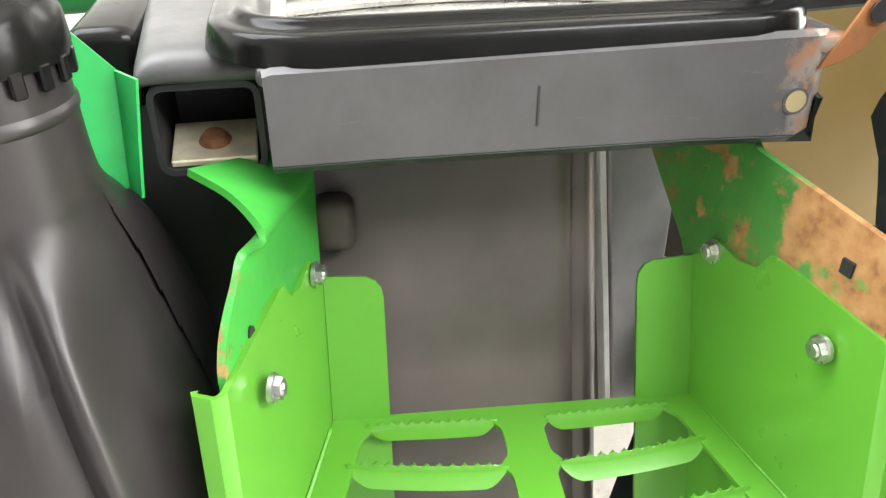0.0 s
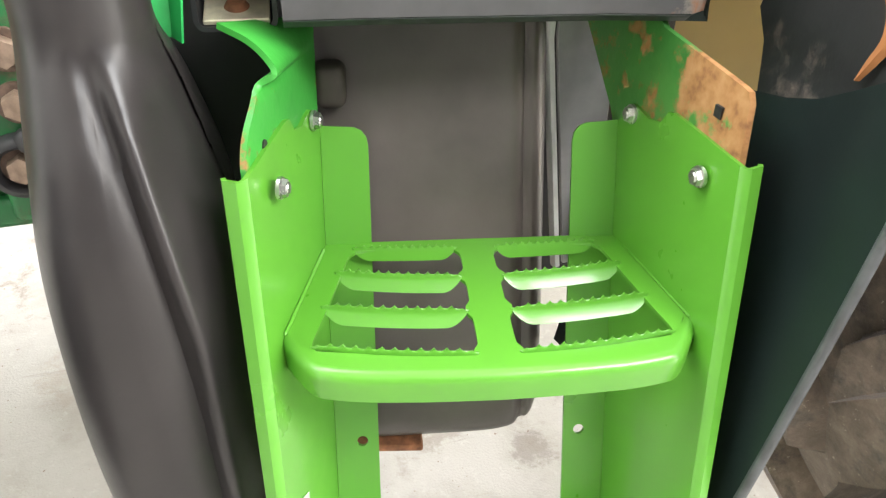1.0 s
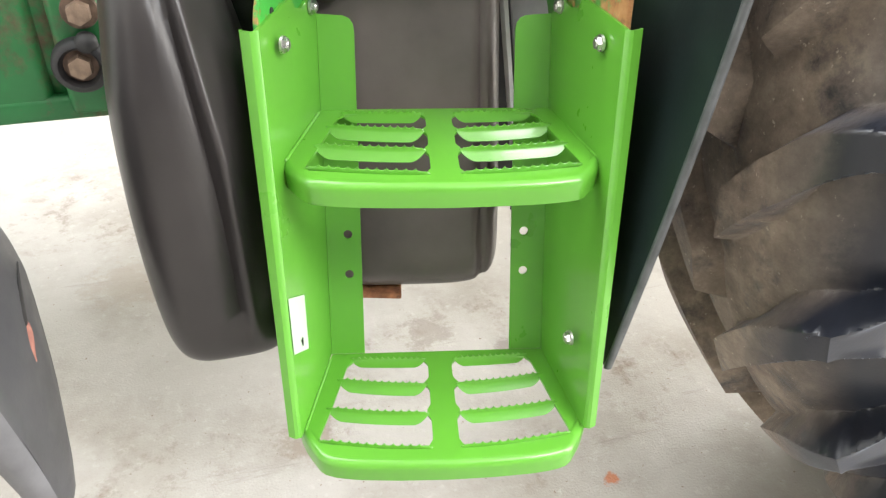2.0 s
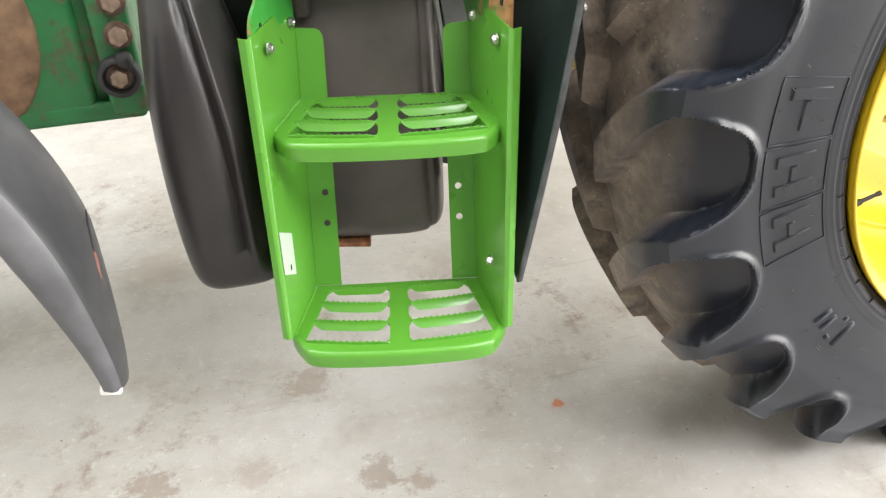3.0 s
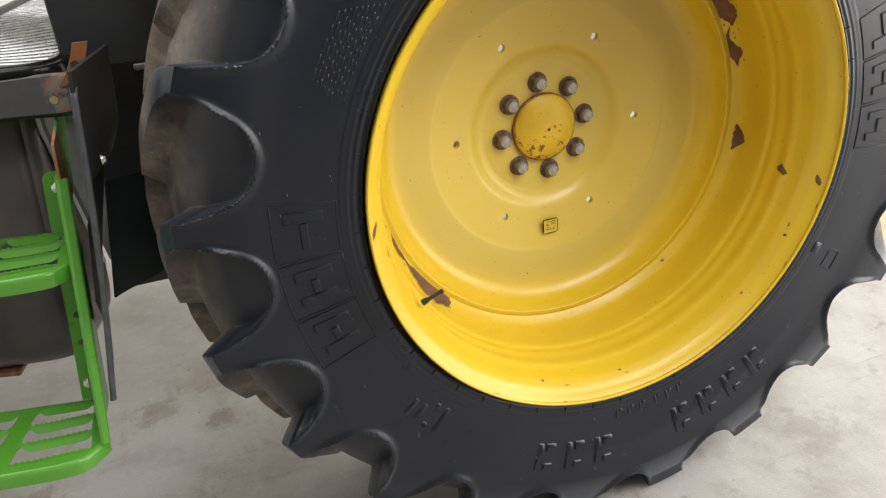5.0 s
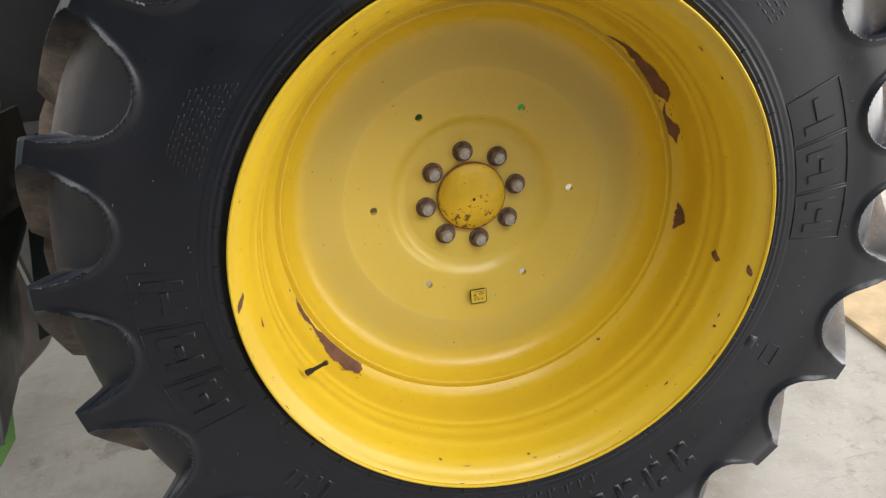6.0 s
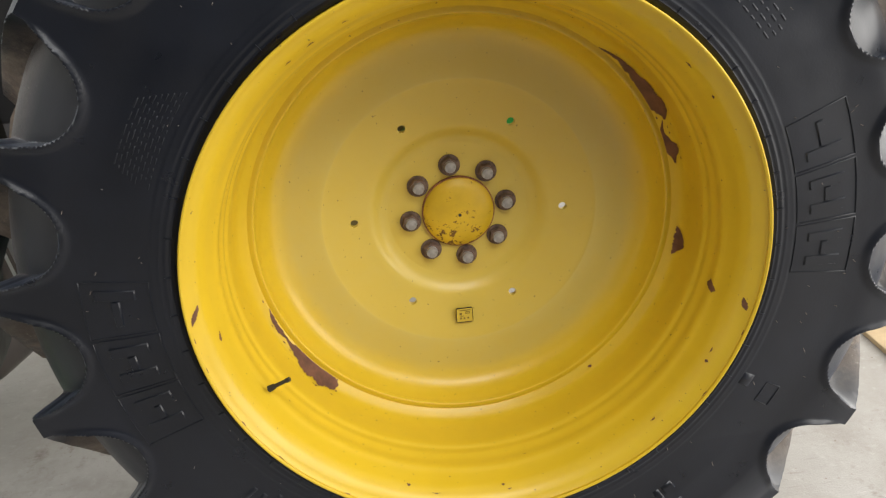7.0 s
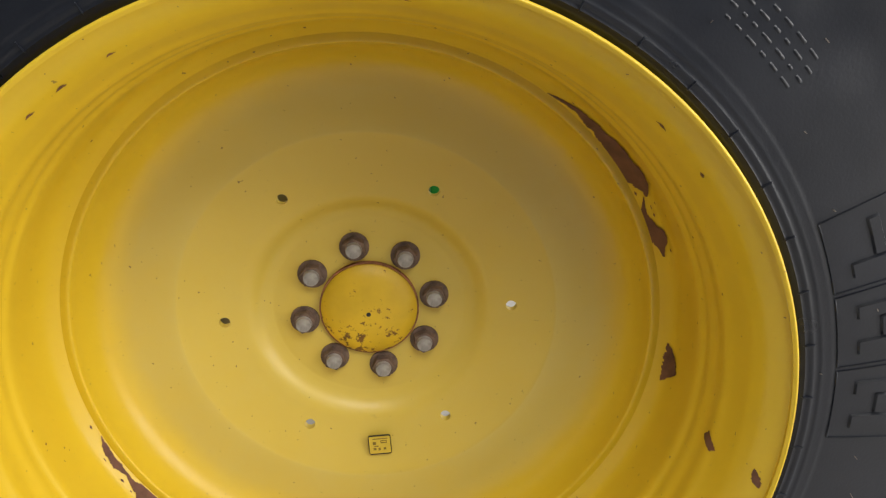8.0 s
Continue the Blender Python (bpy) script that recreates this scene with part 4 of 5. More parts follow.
def cab_platform():
    deck = empty("cab_platform", PLAT)
    tagged(deck, "black plastic cab entry platform with a raised tray rim", "platform")
    # front skirt, turned in along its foot
    us = [-0.181, -0.176, -0.12, -0.05, 0.02, 0.09, 0.14, 0.165, 0.185, 0.206]
    tops = [1.074, 1.0755, 1.076, 1.077, 1.078, 1.079, 1.080, 1.080, 1.076, 1.068]
    lows = [1.018, 1.018, 1.018, 1.017, 1.016, 1.015, 1.013, 1.012, 1.010, 1.040]
    grid = []
    for k, q in enumerate((0.0, 0.03, 0.25, 0.5, 0.75, 1.0)):
        grid.append([(u - (0.02 * (q - 0.0) if u > 0.2 else 0), (0.004 if k == 0 else 0.0) + max(0.0, u - 0.168) * 0.9, t + (b - t) * q) for u, t, b in zip(us, tops, lows)])
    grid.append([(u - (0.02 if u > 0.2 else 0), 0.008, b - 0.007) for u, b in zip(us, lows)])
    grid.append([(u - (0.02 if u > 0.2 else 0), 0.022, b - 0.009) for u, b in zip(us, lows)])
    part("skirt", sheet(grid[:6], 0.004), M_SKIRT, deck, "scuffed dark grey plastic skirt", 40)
    # the folded hem is coloured darker than the skirt
    part("skirt_hem", sheet(grid[5:], 0.004), M_HEM, deck, "greenish-black folded hem", 40)
    part("hole_edge", ring_bm(0.0072, 0.0092, 0.0022), M_SKIRT, deck).location = (0.160, -0.0025, 1.036)
    part("hole", disc_mesh(0.0074), M_KHAKI, deck).location = (0.160, -0.0022, 1.036)
    part("scratch", box((0.0016, 0.0008, 0.026), (-0.017, -0.0022, 1.045), 0), M_INK, deck)
    # deck plate, with the open end of the frame tube under its corner
    part("deck_plate", box((0.385, 1.37, 0.012), (0.0075, 0.69, 1.070), 0.004, 2), M_SKIRT, deck)
    rows = []
    for v, top, low in ((0.066, 1.0585, 1.0565), (0.050, 1.0585, 1.0565), (0.046, 1.061, 1.0575), (0.0465, 1.066, 1.059), (0.050, 1.0705, 1.060), (0.058, 1.074, 1.060), (0.072, 1.0755, 1.060), (0.12, 1.0763, 1.058), (0.25, 1.0768, 1.056), (0.50, 1.0768, 1.056), (0.80, 1.0768, 1.056)):
        left = -0.257 - 0.022 * min(1.0, max(0.0, v - 0.05) / 0.22)
        drop = top - low
        rows.append([(left + du, v - 0.0015 * (k > 4), top - drop * share) for k, (du, share) in enumerate(((0.0, 1.0), (-0.001, 0.7), (0.002, 0.35), (0.008, 0.1), (0.018, 0.0), (0.045, 0.0), (0.082, 0.0)))])
    part("deck_wing", sheet(rows, 0.004), M_SKIRT, deck, "", 75)
    part("side_wall", box((0.006, 0.40, 0.05), (0.186, 0.215, 1.04), 0.002, 1), M_TRIM, deck)
    part("corner_block", box((0.05, 0.30, 0.06), (-0.292, 0.27, 1.045), 0.012, 3), M_GLOSS, deck)
    # tray rim
    rings = []
    for grow, z in ((0.012, 1.0755), (0.0105, 1.083), (0.0085, 1.0895), (0.0065, 1.0925), (0.0035, 1.0935), (-0.002, 1.0935), (-0.006, 1.0942), (-0.008, 1.0972), (-0.0105, 1.0990), (-0.0145, 1.0992), (-0.0195, 1.0975), (-0.0235, 1.0935), (-0.0265, 1.0885), (-0.030, 1.084)):
        rings.append([(u, v, z) for u, v in round_rect(-0.205 - grow, 0.178 + grow, 0.012 - grow, 1.34 + grow, 0.055 + grow)])
    n = len(rings[0])
    verts = [p for ring in rings for p in ring]
    faces = [(k * n + i, k * n + (i + 1) % n, (k + 1) * n + (i + 1) % n, (k + 1) * n + i) for k in range(len(rings) - 1) for i in range(n)]
    raw("tray_rim", verts, faces, M_GLOSS, deck, "glossy black moulded tray rim", 60)
    bm = bmesh.new()
    bm.faces.new([bm.verts.new((u, v, 1.0845)) for u, v in round_rect(-0.178, 0.151, 0.039, 1.313, 0.03)])
    tray = part("tray_floor", bm, M_TRAY, deck, "worn metal tread plate")
    for i in range(30):
        v0 = 0.035 + 0.042 * i
        rows = []
        for dv in (-0.003, 0.0, 0.003):
            row = []
            for k in range(19):
                u = -0.165 + 0.30 * k / 18
                v = min(1.30, max(0.048, v0 + 0.035 * math.sin(3.1 * (u + 0.17) / 0.30 + 0.35 * i)))
                row.append((u, v + dv, 1.0850 + (0.0022 if dv == 0 else 0.0)))
            rows.append(row)
        part("tread_rib", sheet(rows, 0.001), M_TRAY, tray)
    # rusty strap on the end
    strap = [(0.176, 1.054), (0.182, 1.066), (0.189, 1.076), (0.198, 1.092), (0.207, 1.110), (0.214, 1.128), (0.240, 1.128), (0.230, 1.102), (0.218, 1.082), (0.205, 1.066), (0.190, 1.058)]
    st = part("end_strap", plate(strap, 0.003, bevel=0.0006), M_RUSTY_END, deck, "orange rusted steel strap")
    st.location = (0.0, 0.004, 0.0)
    part("hole", disc_mesh(0.0075), M_INK, st).location = (0.2095, -0.0022, 1.091)


def ring_bm(r0, r1, depth):
    bm = bmesh.new()
    v, f = lathe_mesh([(r0, 0), (r1, 0), (r1, depth), (r0, depth)], 24, True)
    vs = [bm.verts.new(p) for p in v]
    for q in f:
        bm.faces.new([vs[i] for i in q])
    return bm


M_RUSTY_END = worn("orange_rust", (0.27, 0.105, 0.032), (0.10, 0.05, 0.022), 0.47, scale=30.0, rough=0.85, edge=0.12)


def frame_tube():
    tube = empty("frame_tube", PLAT)
    tagged(tube, "open black square frame tube with a bolted plate inside", "tube")
    u0, u1, z0, z1, t = -0.256, -0.186, 0.994, 1.056, 0.0042
    outer = round_rect(u0, u1, z0, z1, 0.010, 4)
    inner = round_rect(u0 + t, u1 - t, z0 + t, z1 - t, 0.006, 4)
    verts, faces, n = [], [], len(outer)
    for loop, v in ((outer, 0.05), (outer, 0.32), (inner, 0.32), (inner, 0.05)):
        verts += [(a, v, b) for a, b in loop]
    for k in range(4):
        m = (k + 1) % 4
        faces += [(k * n + i, k * n + (i + 1) % n, m * n + (i + 1) % n, m * n + i) for i in range(n)]
    raw("tube_wall", verts, faces, M_DARK, tube, "", 40)
    # black panel added for the shade deep inside the tube
    part("shade_panel", box((0.062, 0.004, 0.054), (-0.221, 0.25, 1.025), 0.001, 1), M_INK, tube)
    pl = part("bolt_plate", box((0.056, 0.045, 0.005), (-0.221, 0.076, 1.006), 0.001, 1, Matrix.Rotation(radians(14), 4, "X")), M_BRASSY, tube, "bare zinc steel plate")
    bm = bmesh.new()
    bmesh.ops.create_cone(bm, cap_ends=True, segments=20, radius1=0.0115, radius2=0.0075, depth=0.006, matrix=Matrix.Translation((-0.221, 0.074, 1.0105)) @ Matrix.Rotation(radians(14), 4, "X"))
    part("rusty_bolt", bm, M_RUST, pl, "rusty bolt head")
    bm = bmesh.new()
    bmesh.ops.create_cone(bm, cap_ends=True, segments=12, radius1=0.006, radius2=0.006, depth=0.018, matrix=Matrix.Translation((-0.206, 0.10, 0.985)))
    part("bolt_end", bm, M_RUST, tube)


def cheek_plate(sign, outline, off):
    """A plate that lies on the outside of a step side plate; outline in share of the depth and height."""
    bm = bmesh.new()

    def at(q, z, o):
        vb, vf = v_back(min(z, 0.95)), v_front(min(z, 0.95))
        return (sign * (0.147 + q * (fold(min(z, 0.95)) - 0.147) + o), vb + (z - min(z, 0.95)) * 0.3 + q * (vf - vb), z)
    a = [bm.verts.new(at(q, z, off)) for q, z in outline]
    b = [bm.verts.new(at(q, z, off + 0.005)) for q, z in outline]
    bm.faces.new(a)
    bm.faces.new(b[::-1])
    for i in range(len(a)):
        j = (i + 1) % len(a)
        bm.faces.new((a[i], b[i], b[j], a[j]))
    bmesh.ops.triangulate(bm, faces=[f for f in bm.faces if len(f.verts) > 4])
    return bm


def bracket_material(name, front_rust, start, dull, vivid, soft):
    """Old green paint, rusted bare towards one end."""
    m = Nodes(name, 0.45)
    n = m.noise(26.0, 8, 0.65)
    sep = m.node("ShaderNodeSeparateXYZ")
    m.link(m.co, sep.inputs[0])
    grad = m.mask(sep.outputs["Y"], 0.06, -0.05)
    total = m.math("ADD", n, m.math("MULTIPLY", grad, front_rust))
    off = m.mask(total, start, start + soft)
    paint = m.ramp(m.noise(9.0, 4), (0.3, dull), (0.7, vivid))
    rust = m.ramp(m.noise(70.0, 6), (0.25, (0.14, 0.062, 0.022)), (0.45, (0.30, 0.145, 0.05)), (0.8, (0.42, 0.235, 0.095)))
    m.color(m.mix(off, paint, rust))
    m.link(m.mix(off, (0.4, 0.4, 0.4), (0.85, 0.85, 0.85)), m.b.inputs["Roughness"])
    m.bump(m.math("ADD", m.math("MULTIPLY", off, -0.5), m.noise(110.0, 5)), 0.3, 0.0012)
    return m.mat


def brackets():
    def on_cheek(q, z, out=0.0045):
        zz = min(z, 0.95)
        vb, vf = v_back(zz), v_front(zz)
        return np.array((-(0.147 + q * (fold(zz) - 0.147) + out), vb + (z - zz) * 0.3 + q * (vf - vb), z))

    # back and front end of each row; the head bends out into a hooked lip
    ends = [(on_cheek(-0.05, z), on_cheek(q, z)) for z, q in ((0.86, 0.92), (0.89, 0.932), (0.91, 0.94), (0.927, 0.945), (0.940, 0.942))]
    ends += [(on_cheek(-0.05, a), on_cheek(q, z, out)) for a, q, z, out in ((0.948, 0.90, 0.955, 0.0045), (0.955, 0.80, 0.968, 0.005), (0.962, 0.68, 0.977, 0.007))]
    ends += [(on_cheek(-0.05, 0.970), np.array((-0.170, 0.012, 0.986))), (on_cheek(-0.05, 0.978), np.array((-0.178, 0.026, 0.995))),
             (on_cheek(-0.05, 0.984), np.array((-0.194, 0.044, 1.0025))), (on_cheek(-0.05, 0.988), np.array((-0.219, 0.066, 1.0075)))]
    ends = [(q[:3], q[3:]) for q in spline([(*a, *b) for a, b in ends], 4)]
    rows = [[tuple(a + (b - a) * i / 13) for i in range(14)] for a, b in ends]
    ob = part("step_bracket", sheet(rows, 0.005), bracket_material("left_bracket_paint", 0.14, 0.64, (0.03, 0.23, 0.03), (0.055, 0.36, 0.05), 0.06), None, "", 80)
    ob.matrix_world = STEP_M
    tagged(ob, "old green bent steel bracket with rusty chipped edges", "bracket", "step brackets")
    slot = disc_mesh(0.0040)
    bmesh.ops.scale(slot, vec=(1.0, 1.0, 1.8), verts=slot.verts)
    eye = part("slot", slot, M_INK, ob)
    spot = on_cheek(0.74, 0.935, 0.0012)
    eye.matrix_local = Matrix.Translation(spot) @ Matrix.Rotation(radians(72), 4, "Z")
    right = [(-0.50, 0.985), (-0.12, 0.90), (-0.02, 0.86), (0.93, 0.86), (0.965, 0.93), (0.985, 0.978), (0.97, 0.986), (0.93, 0.9875), (0.34, 0.998), (0.30, 1.004), (-0.2, 1.015), (-0.5, 1.015)]
    ob = part("step_bracket", cheek_plate(1, right, 0.002), bracket_material("right_bracket_paint", 0.26, 0.535, (0.035, 0.16, 0.03), (0.085, 0.25, 0.05), 0.085))
    ob.matrix_world = STEP_M
    tagged(ob, "green steel bracket rusted bare at one end", "bracket", "step brackets")
    hole = part("square_hole", box((0.0030, 0.009, 0.010), (0, 0, 0), 0), M_INK, ob)
    hole.matrix_local = Matrix.Translation((0.1830, -0.016, 0.960)) @ Matrix.Rotation(radians(13.4), 4, "Z")


def mud_flap():
    flap = empty("mud_flap")
    tagged(flap, "black moulded mud flap with a pale grey edge", "mud flap")
    # outer edge from foot to head; the sheet runs inwards from it and turns outwards behind the tyre
    foot, head = Vector((-0.972, -0.188, 0.541)), Vector((-0.886, -0.196, 1.12))
    shares = (0.0, 0.05, 0.10, 0.15, 0.3, 0.45, 0.6, 0.75, 0.9, 1.0)
    lows = (0.541, 0.546, 0.552, 0.560, 0.580, 0.592, 0.598, 0.600, 0.600, 0.601)

    def flap_point(q, z, reach):
        t = (z - 0.541) / 0.579
        p = foot.lerp(head, t)
        turn = 0.045 - 0.078 * max(0.0, min(1.0, (0.76 - t) / 0.36))
        return (p.x + 0.007 * math.sin(t * math.pi) + turn * q + 0.012 * math.sin(q * math.pi) * (1 - t), p.y + reach * q, z)

    n = 16
    tops = (1.045, 1.038, 1.030, 1.022, 0.997, 0.974, 0.960, 0.951, 0.943, 0.938)
    rows = []
    for i in range(n + 1):
        row = []
        for q, low, high in zip(shares, lows, tops):
            z = low + (high - low) * i / n
            x, y, z = flap_point(q, z, 0.29 - 0.045 * max(0.0, min(1.0, (z - 0.895) / 0.05)))
            row.append((x - 0.009 * min(1.0, q / 0.3) * max(0.0, min(1.0, (z - 0.86) / 0.08)), y, z))
        rows.append(row)
    upper = []
    for i in range(15):
        z = 0.944 + 0.176 * i / 14
        reach = 0.197 + 0.78 * (z - 0.945) if z < 1.009 else 0.247 - 0.31 * (z - 1.009)
        upper.append([flap_point(q, z, reach) for q in shares])
    part("upper_sheet", sheet(upper, 0.006), M_SPLASHED, flap, "mud-splashed black upper sheet", 40)
    part("sheet", sheet(rows, 0.006), M_FLAP, flap, "", 40)
    # a rusty arched strip on the upper sheet
    strip = []
    for y, z, w in spline([(-0.110, 1.000, 0.002), (-0.119, 1.018, 0.006), (-0.127, 1.040, 0.008), (-0.116, 1.062, 0.009), (-0.085, 1.078, 0.009), (-0.035, 1.088, 0.007)], 5):
        x = flap_point((y + 0.19) / 0.24, z, 0.24)[0] - 0.0075
        strip.append([(x, y - w, z + 0.4 * w), (x - 0.002, y, z), (x, y + w, z - 0.4 * w)])
    part("rust_strip", sheet(strip, 0.002), M_RUSTY_END, flap, "orange rusted steel strip")
    back = []
    for i in range(9):
        z0 = 0.603 + 0.25 * i / 8
        x0, y0 = -0.958 + 0.045 * (i / 8), 0.096
        back.append([(x0 + 0.058 * q + 0.085 * q * q ** 0.3, y0 + 0.05 * q, z0 + 0.025 * q * (1 - i / 8)) for q in (0.0, 0.1, 0.25, 0.5, 0.75, 1.0)])
    part("return_panel", sheet(back, 0.006), M_FLAP, flap, "", 40)
    b = part("bolt", hexhead(0.006, 0.004, 0.009), M_ZINC, flap, "small bright bolt")
    b.matrix_local = Matrix.Translation((-0.8815, -0.16, 0.97)) @ Matrix.Rotation(radians(98), 4, "Z")
    # pale rolled edge
    curve = [rows[i][0] for i in range(n + 1)] + [row[0] for row in upper[9:12]]
    curve += [(curve[-1][0] + 0.002, curve[-1][1] + 0.012, curve[-1][2] + 0.012)]
    verts, faces = [], []
    m = 10
    for p in curve:
        verts += [(p[0] + 0.0055 * math.cos(a) + 0.001, p[1] + 0.0045 * math.sin(a) - 0.002, p[2]) for a in [2 * math.pi * i / m for i in range(m)]]
    for k in range(len(curve) - 1):
        faces += [(k * m + i, k * m + (i + 1) % m, (k + 1) * m + (i + 1) % m, (k + 1) * m + i) for i in range(m)]
    faces += [tuple(range(m))[::-1], tuple((len(curve) - 1) * m + i for i in range(m))]
    raw("edge_bead", verts, faces, M_BEAD, flap, "pale grey edge", 60)


M_SPLASHED = worn("splashed_black", (0.012, 0.013, 0.013), (0.085, 0.068, 0.052), 0.45, scale=30.0, rough=0.5, edge=0.14)
M_HEM = plain("dark_hem", (0.020, 0.028, 0.024), 0.5, vary=0.3, scale=25.0, grain=0.2)
M_PALE = plain("bright_edge", (0.78, 0.78, 0.76), 0.35, vary=0.15, scale=20.0)
M_LIP = plain("paler_plastic", (0.12, 0.12, 0.128), 0.45, vary=0.25, scale=12.0, grain=0.15)
M_STRIP = plain("bright_old_green", (0.02, 0.33, 0.075), 0.4, vary=0.15, scale=20.0, grain=0.1)
M_BEAD = plain("edge_grey", (0.06, 0.064, 0.066), 0.45, vary=0.3, scale=40.0)


def back_panels():
    outline = [(-0.996, 1.05), (-0.996, 0.95), (-0.956, 0.655), (-0.920, 0.655), (-0.925, 1.05)]
    ob = part("guard_panel", plate(outline, 0.006), M_GREYSTEEL)
    ob.location = (0, 0.175, 0)
    tagged(ob, "smooth dark grey sheet panel with a white strip at its edge", "panel")
    # the strip's white colour stands in for brightness showing past the panel
    rows = [[(-1.0095 + dx, dy, z) if z > 0.95 else (-1.0095 + dx + (0.95 - z) * 0.136, dy, z) for dx, dy in ((0.007, -0.0035), (0.001, -0.005), (-0.001, -0.001), (-0.001, 0.004))] for z in (1.05, 0.95, 0.87, 0.78, 0.655)]
    part("bright_strip", sheet(rows, 0.002), M_PALE, ob, "white strip for the bright line beside the panel")
    bx = empty("battery_box")
    tagged(bx, "black steel box between step and rear tyre", "box")
    part("body", box((0.195, 0.06, 0.54), (-0.8625, 0.33, 0.79), 0.008, 2), M_DARK, bx)
    b = part("bolt", hexhead(0.008, 0.005, 0.011), M_ZINC, bx, "small bright bolt")
    b.location = (-0.83, 0.300, 0.73)
    part("pipe", box((0.085, 0.014, 0.012), (-0.775, 0.295, 1.024), 0.004, 2), M_GREYSTEEL, bx)
    strip = [[(-1.386, 0.118, 1.100), (-1.366, 0.122, 1.074), (-1.3655, 0.121, 1.073), (-1.354, 0.106, 1.071)],
             [(-1.398, 0.118, 1.050), (-1.369, 0.122, 1.035), (-1.3685, 0.121, 1.035), (-1.3595, 0.106, 1.034)],
             [(-1.388, 0.118, 1.000), (-1.372, 0.122, 0.998), (-1.3715, 0.121, 0.998), (-1.3645, 0.106, 0.997)]]
    ob = part("side_bracket", sheet(strip, 0.002), M_STRIP, None, "", 20)
    tagged(ob, "thin green sheet bracket behind the filler neck", "bracket")


def chassis():
    ch = empty("chassis")
    tagged(ch, "dark green painted tractor chassis casting with large bolts", "chassis")
    body = box((1.3, 0.62, 0.56), (-2.21, 0.785, 0.935), 0.02, 3)
    part("casting", body, M_OLD_CLEAN, ch)
    part("flange", box((0.075, 0.10, 0.42), (-1.5785, 0.49, 0.877), 0.012, 3), M_OLD_CLEAN, ch)
    part("side_block", box((0.24, 0.06, 0.46), (-1.760, 0.480, 0.892), 0.014, 3), M_OLD_CLEAN, ch)
    part("lower_rib", box((0.33, 0.03, 0.040), (-1.715, 0.462, 0.677), 0.010, 3), M_OLD_CLEAN, ch)
    part("top_rib", box((1.2, 0.03, 0.05), (-2.24, 0.468, 1.13), 0.010, 3), M_OLD_CLEAN, ch)
    bm = bmesh.new()
    bmesh.ops.create_uvsphere(bm, u_segments=40, v_segments=20, radius=1.0)
    bmesh.ops.scale(bm, vec=(0.150, 0.034, 0.200), verts=bm.verts)
    bmesh.ops.translate(bm, vec=(-1.860, 0.452, 0.860), verts=bm.verts)
    part("cast_boss", bm, M_MUDDY, ch, "domed cast boss brown with dry mud", 60)
    for x, y, z in ((-1.566, 0.439, 0.897), (-1.568, 0.439, 0.832), (-1.583, 0.434, 0.752)):
        b = part("bolt", hexhead(0.0185, 0.016, 0.0), M_BOLT, ch, "large weathered bolt head")
        b.location = (x, y, z)
        bm = bmesh.new()
        bmesh.ops.create_cone(bm, cap_ends=True, segments=28, radius1=0.0275, radius2=0.0262, depth=0.006, matrix=Matrix.Rotation(radians(90), 4, "X"))
        part("washer", bm, M_NUT, b, "dark rusty washer")
    v, f = lathe_mesh([(0.024, 0.004), (0.0265, -0.014), (0.031, -0.020), (0.037, -0.019), (0.0415, -0.012), (0.043, 0.004)], 32)
    clamp = raw("hose_clamp", v, f, M_DARK, ch, "black rubber-lined clamp round the lowest bolt", 50)
    clamp.location = (-1.583, 0.437, 0.752)
    bm = bmesh.new()
    bmesh.ops.create_uvsphere(bm, u_segments=16, v_segments=10, radius=0.017)
    part("clamp_nut", bm, M_DARK, clamp).location = (0.016, -0.010, 0.036)
    # rear axle housing behind the wheel
    ax = empty("rear_axle")
    tagged(ax, "green rear axle housing behind the wheel", "axle")
    v, f = lathe_mesh([(0.09, 0.06), (0.10, 0.08), (0.10, 0.16), (0.085, 0.20), (0.085, 0.6), (0.09, 1.1)], 40)
    h = raw("housing", v, f, M_OLD_CLEAN, ax)
    h.location = HUB
    part("frame_beam", box((1.35, 0.42, 0.16), (-1.02, 1.25, 0.985), 0.02, 3), M_OLD_CLEAN, ax)
    part("inner_fender", box((0.62, 0.03, 0.66), (0.0, 0.47, 1.31), 0.01, 2), M_OLD_CLEAN, ax)
    part("lift_bracket", box((0.20, 0.02, 0.36), (0.21, 0.455, 0.86), 0.006, 2), M_STRIP, ax, "bright green steel bracket")
    part("transmission", box((0.60, 0.5, 0.38), (-0.145, 1.25, 0.84), 0.04, 3), M_OLD_CLEAN, ax)


M_MUDDY = plain("dry_mud", (0.2, 0.12, 0.07), 0.9, vary=0.35, scale=30.0, grain=0.4, fine=80.0)
M_BOLT = plain("weathered_bolt", (0.33, 0.24, 0.18), 0.6, 0.5, vary=0.3, scale=60.0, grain=0.3)


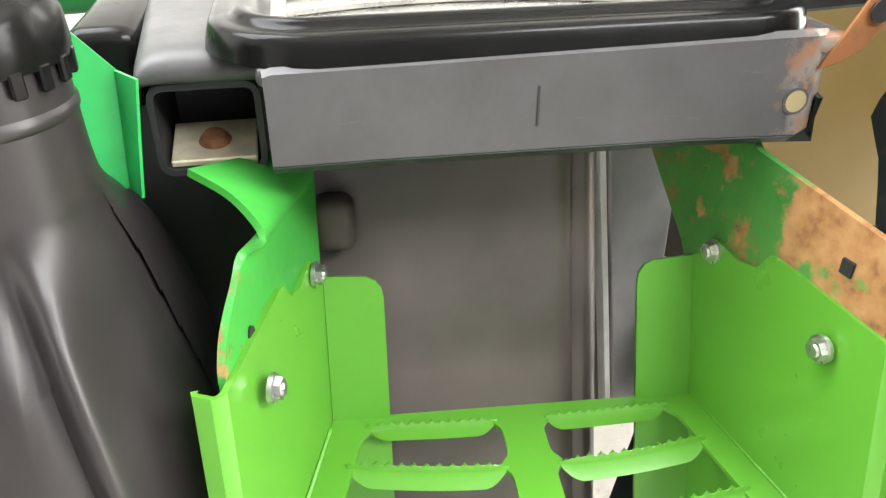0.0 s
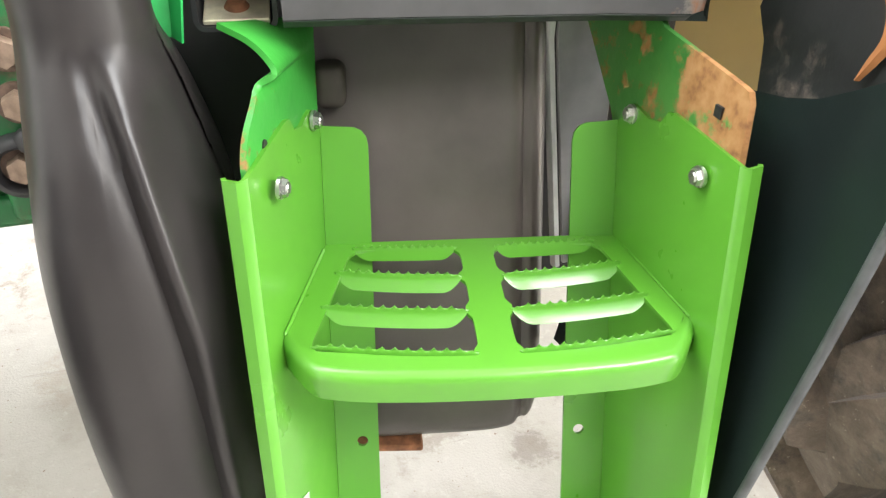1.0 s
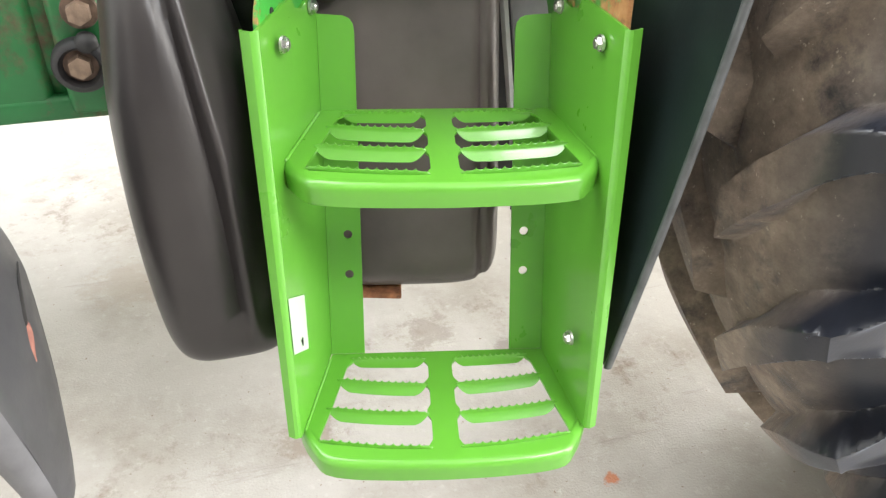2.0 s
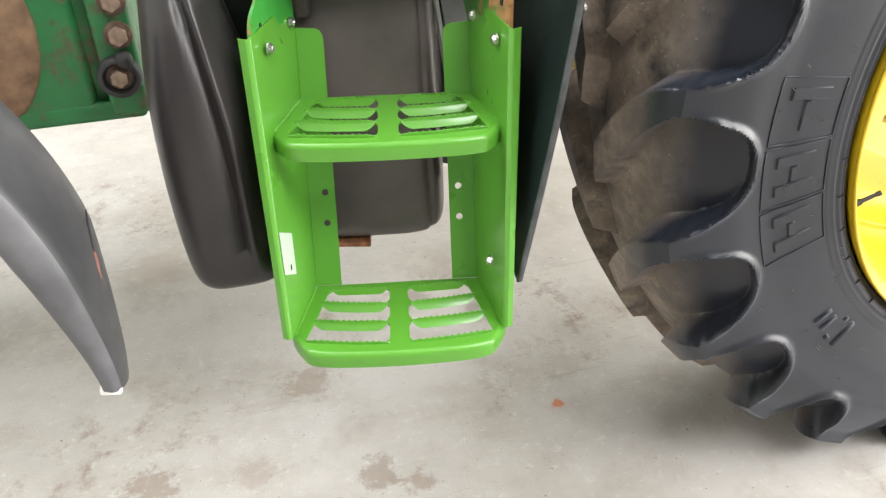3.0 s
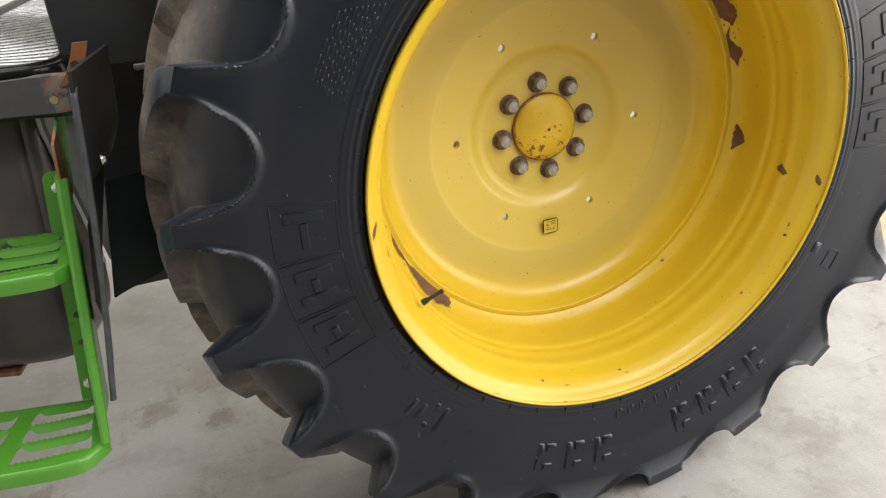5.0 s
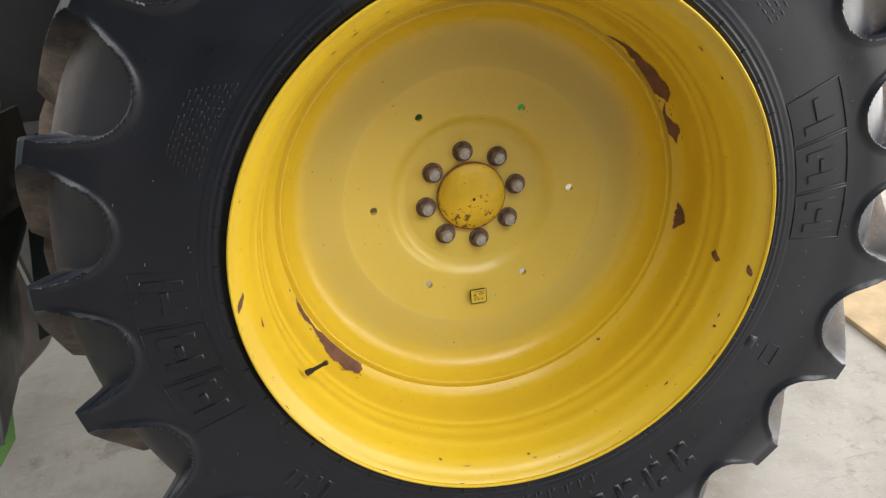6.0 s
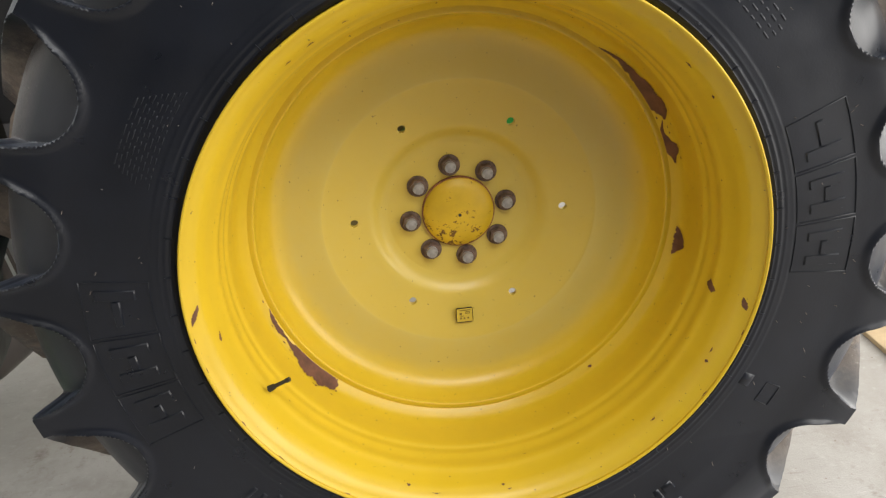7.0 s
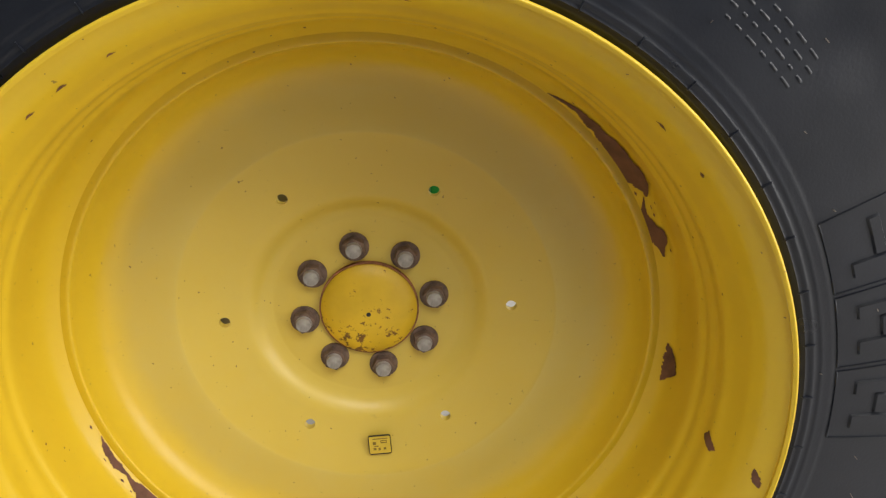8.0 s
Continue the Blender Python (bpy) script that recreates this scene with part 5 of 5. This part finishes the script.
def front_mudguard():
    guard = empty("front_mudguard")
    tagged(guard, "grey plastic front mudguard tail, cracked at its edge", "mudguard")
    cx, cz, rad = -2.182, 0.60, 0.574

    def arc(a):
        """Radius of the shell at an angle in degrees; the tail stands off a little."""
        return rad - 0.004 + 0.018 * max(0.0, min(1.0, (4.0 - a) / 16.0)) ** 1.5

    rows = []
    n = 34
    for i in range(n + 1):
        a = radians(-12.5 + 100 * i / n)
        t = i / n
        grow = min(1.0, (t * 1.33 + 0.02) / 0.30) ** 0.7
        y0 = -0.175 - 0.035 * grow
        y1 = -0.150 + 0.165 * grow
        r = arc(math.degrees(a))
        row = []
        for q, dr in ((0.0, -0.028), (0.0, -0.016), (0.03, -0.004), (0.12, 0.0), (0.35, 0.004), (0.65, 0.004), (0.9, -0.002), (1.0, -0.010)):
            row.append((cx + (r + dr) * math.cos(a), y0 + (y1 - y0) * q, cz + (r + dr) * math.sin(a)))
        rows.append(row)
    part("shell", sheet(rows, 0.005), M_MUDGUARD, guard, "", 50)
    lip = []
    for i in range(n + 1):
        a = radians(-12.5 + 100 * i / n)
        y0 = -0.175 - 0.035 * min(1.0, (i / n * 1.33 + 0.02) / 0.30) ** 0.7
        slim = 0.50 + 0.50 * min(1.0, i / 9)
        r = arc(math.degrees(a))
        lip.append([(cx + (r + dr) * math.cos(a), y0 + dy, cz + (r + dr) * math.sin(a)) for dr, dy in ((-0.056 * slim, 0.006), (-0.050 * slim, -0.003), (-0.030 * slim, -0.006), (-0.010, -0.005), (-0.003, 0.001))])
    # this facet is coloured paler than the shell
    part("edge_lip", sheet(lip, 0.005), M_LIP, guard, "paler facet along the edge", 50)
    part("tip", box((0.032, 0.040, 0.014), (cx + (arc(-12.8) - 0.017) * math.cos(radians(-12.8)), -0.165, cz + (arc(-12.8) - 0.017) * math.sin(radians(-12.8))), 0.004, 2, Matrix.Rotation(radians(12), 4, "Y")), M_PALE, guard, "pale tip")
    # plate and stay mount the guard on the chassis casting
    part("backing_plate", box((0.12, 0.012, 0.12), (cx + 0.06, 0.4695, cz + rad - 0.055), 0.002, 1), M_DARK, guard, "plain black backing plate")
    part("stay", box((0.03, 0.517, 0.03), (cx + 0.06, 0.2385, cz + rad - 0.012), 0.0, 1), M_DARK, guard, "black steel stay")
    # a torn slit with bare reddish plastic at its end
    def slit(points, name, material, label):
        rows = []
        for a, y, w in spline(points, 5):
            q = radians(a)
            rows.append([(cx + (arc(a) + lift) * math.cos(q), y + k * w, cz + (arc(a) + lift) * math.sin(q)) for k, lift in ((-1, 0.0058), (0, 0.0068), (1, 0.0058))])
        part(name, sheet(rows, 0.001), material, guard, label)
    slit([(10.6, -0.030, 0.002), (9.2, -0.055, 0.008), (7.8, -0.074, 0.009), (6.4, -0.086, 0.006)], "slit", M_INK, "black torn slit")
    slit([(6.6, -0.085, 0.003), (5.2, -0.092, 0.012), (4.2, -0.099, 0.010), (3.0, -0.108, 0.002)], "torn_edge", M_TORN, "torn reddish plastic edge")


M_TORN = plain("torn_plastic", (0.30, 0.13, 0.10), 0.7, vary=0.3, scale=60.0, grain=0.3)


def rear_fender():
    fen = empty("rear_fender")
    tagged(fen, "added black rear fender that shades the wheel", "fender")
    rows = []
    for i in range(31):
        a = radians(25 + 112 * i / 30)
        rows.append([(0.96 * math.cos(a) - 0.02, y, 0.82 + 0.96 * math.sin(a) + dz) for y, dz in ((-0.30, -0.03), (-0.295, -0.005), (-0.27, 0.0), (-0.1, 0.0), (0.1, 0.0), (0.2, 0.0))])
    # arch stands out of view, added to shade the upper tyre
    part("arch", sheet(rows, 0.008), M_DARK, fen, "", 50)
    part("khaki_liner", box((0.80, 0.012, 0.70), (-0.30, 0.56, 0.84), 0.002, 1), M_KHAKI, fen, "plain khaki sheet lining")
    # dark sheet added to keep the gap beside the tyre dark
    part("dark_sheet", box((0.26, 0.012, 0.70), (-0.80, 0.135, 1.415), 0.003, 1), M_DARK, fen)


def plywood_board():
    bm = box((0.9, 0.75, 0.018), (1.86, 0.55, 0.010), 0.002, 1)
    bmesh.ops.rotate(bm, cent=(1.86, 0.55, 0), matrix=Matrix.Rotation(radians(-4), 3, "Z"), verts=bm.verts)
    ob = part("plywood_board", bm, M_WOOD)
    tagged(ob, "weathered brown plywood board on the concrete", "board")


def walls():
    # unseen shell added for light: white faces bounce it, dark south dims reflections
    m = plain("bounce_white", (0.76, 0.76, 0.74), 0.7, vary=0.15, scale=2.0, grain=0.3, fine=40.0)
    x0, x1, y0, y1, top, t = -6.0, DOOR[0], -5.6, 6.4, 4.6, 0.2

    dark = plain("dim_grey", (0.10, 0.105, 0.11), 0.7, vary=0.15, scale=2.0, grain=0.3, fine=40.0)

    def wall(name, size, centre, label="unseen white wall added to bounce light", material=m):
        tagged(part(name, box(size, centre, 0.0), material), label, "wall", kind="structure")

    wall("wall_north", (x1 - x0, t, top), ((x0 + x1) / 2, y1 + t / 2, top / 2))
    wall("wall_south", (x1 - x0, t, top), ((x0 + x1) / 2, y0 - t / 2, top / 2), "unseen dark grey wall added to dim reflections", dark)
    wall("wall_west", (t, y1 - y0, top), (x0 - t / 2, (y0 + y1) / 2, top / 2))
    # the east wall is open at the door
    bm = bmesh.new()
    for ya, yb, za, zb in ((y0, DOOR[1], 0, top), (DOOR[2], y1, 0, top), (DOOR[1], DOOR[2], DOOR[3], top)):
        bmesh.ops.create_cube(bm, size=1.0, matrix=Matrix.Translation((x1 + t / 2, (ya + yb) / 2, (za + zb) / 2)) @ Matrix.Diagonal((t, yb - ya, zb - za, 1)))
    tagged(part("wall_east", bm, m), "unseen white wall added round a wide open doorway", "wall", kind="structure")
    # the roof is open at the added fill lamps
    bm = bmesh.new()
    cuts = [y0, *[y for light in ROOF_FILLS for y in light[2:4]], y1]
    spans = [(x0, x1, cuts[i], cuts[i + 1]) for i in range(0, len(cuts), 2)]
    for xa, xb, ya, yb, _ in ROOF_FILLS:
        spans += [(x0, xa, ya, yb), (xb, x1, ya, yb)]
    for xa, xb, ya, yb in spans:
        bmesh.ops.create_cube(bm, size=1.0, matrix=Matrix.Translation(((xa + xb) / 2, (ya + yb) / 2, top + t / 2)) @ Matrix.Diagonal((xb - xa, yb - ya, t, 1)))
    tagged(part("ceiling", bm, m), "unseen white roof added with two openings for fill lamps", "roof", kind="structure")


fuel_tank()
side_tank()
cab_platform()
frame_tube()
brackets()
mud_flap()
back_panels()
chassis()
front_mudguard()
rear_fender()
plywood_board()
walls()
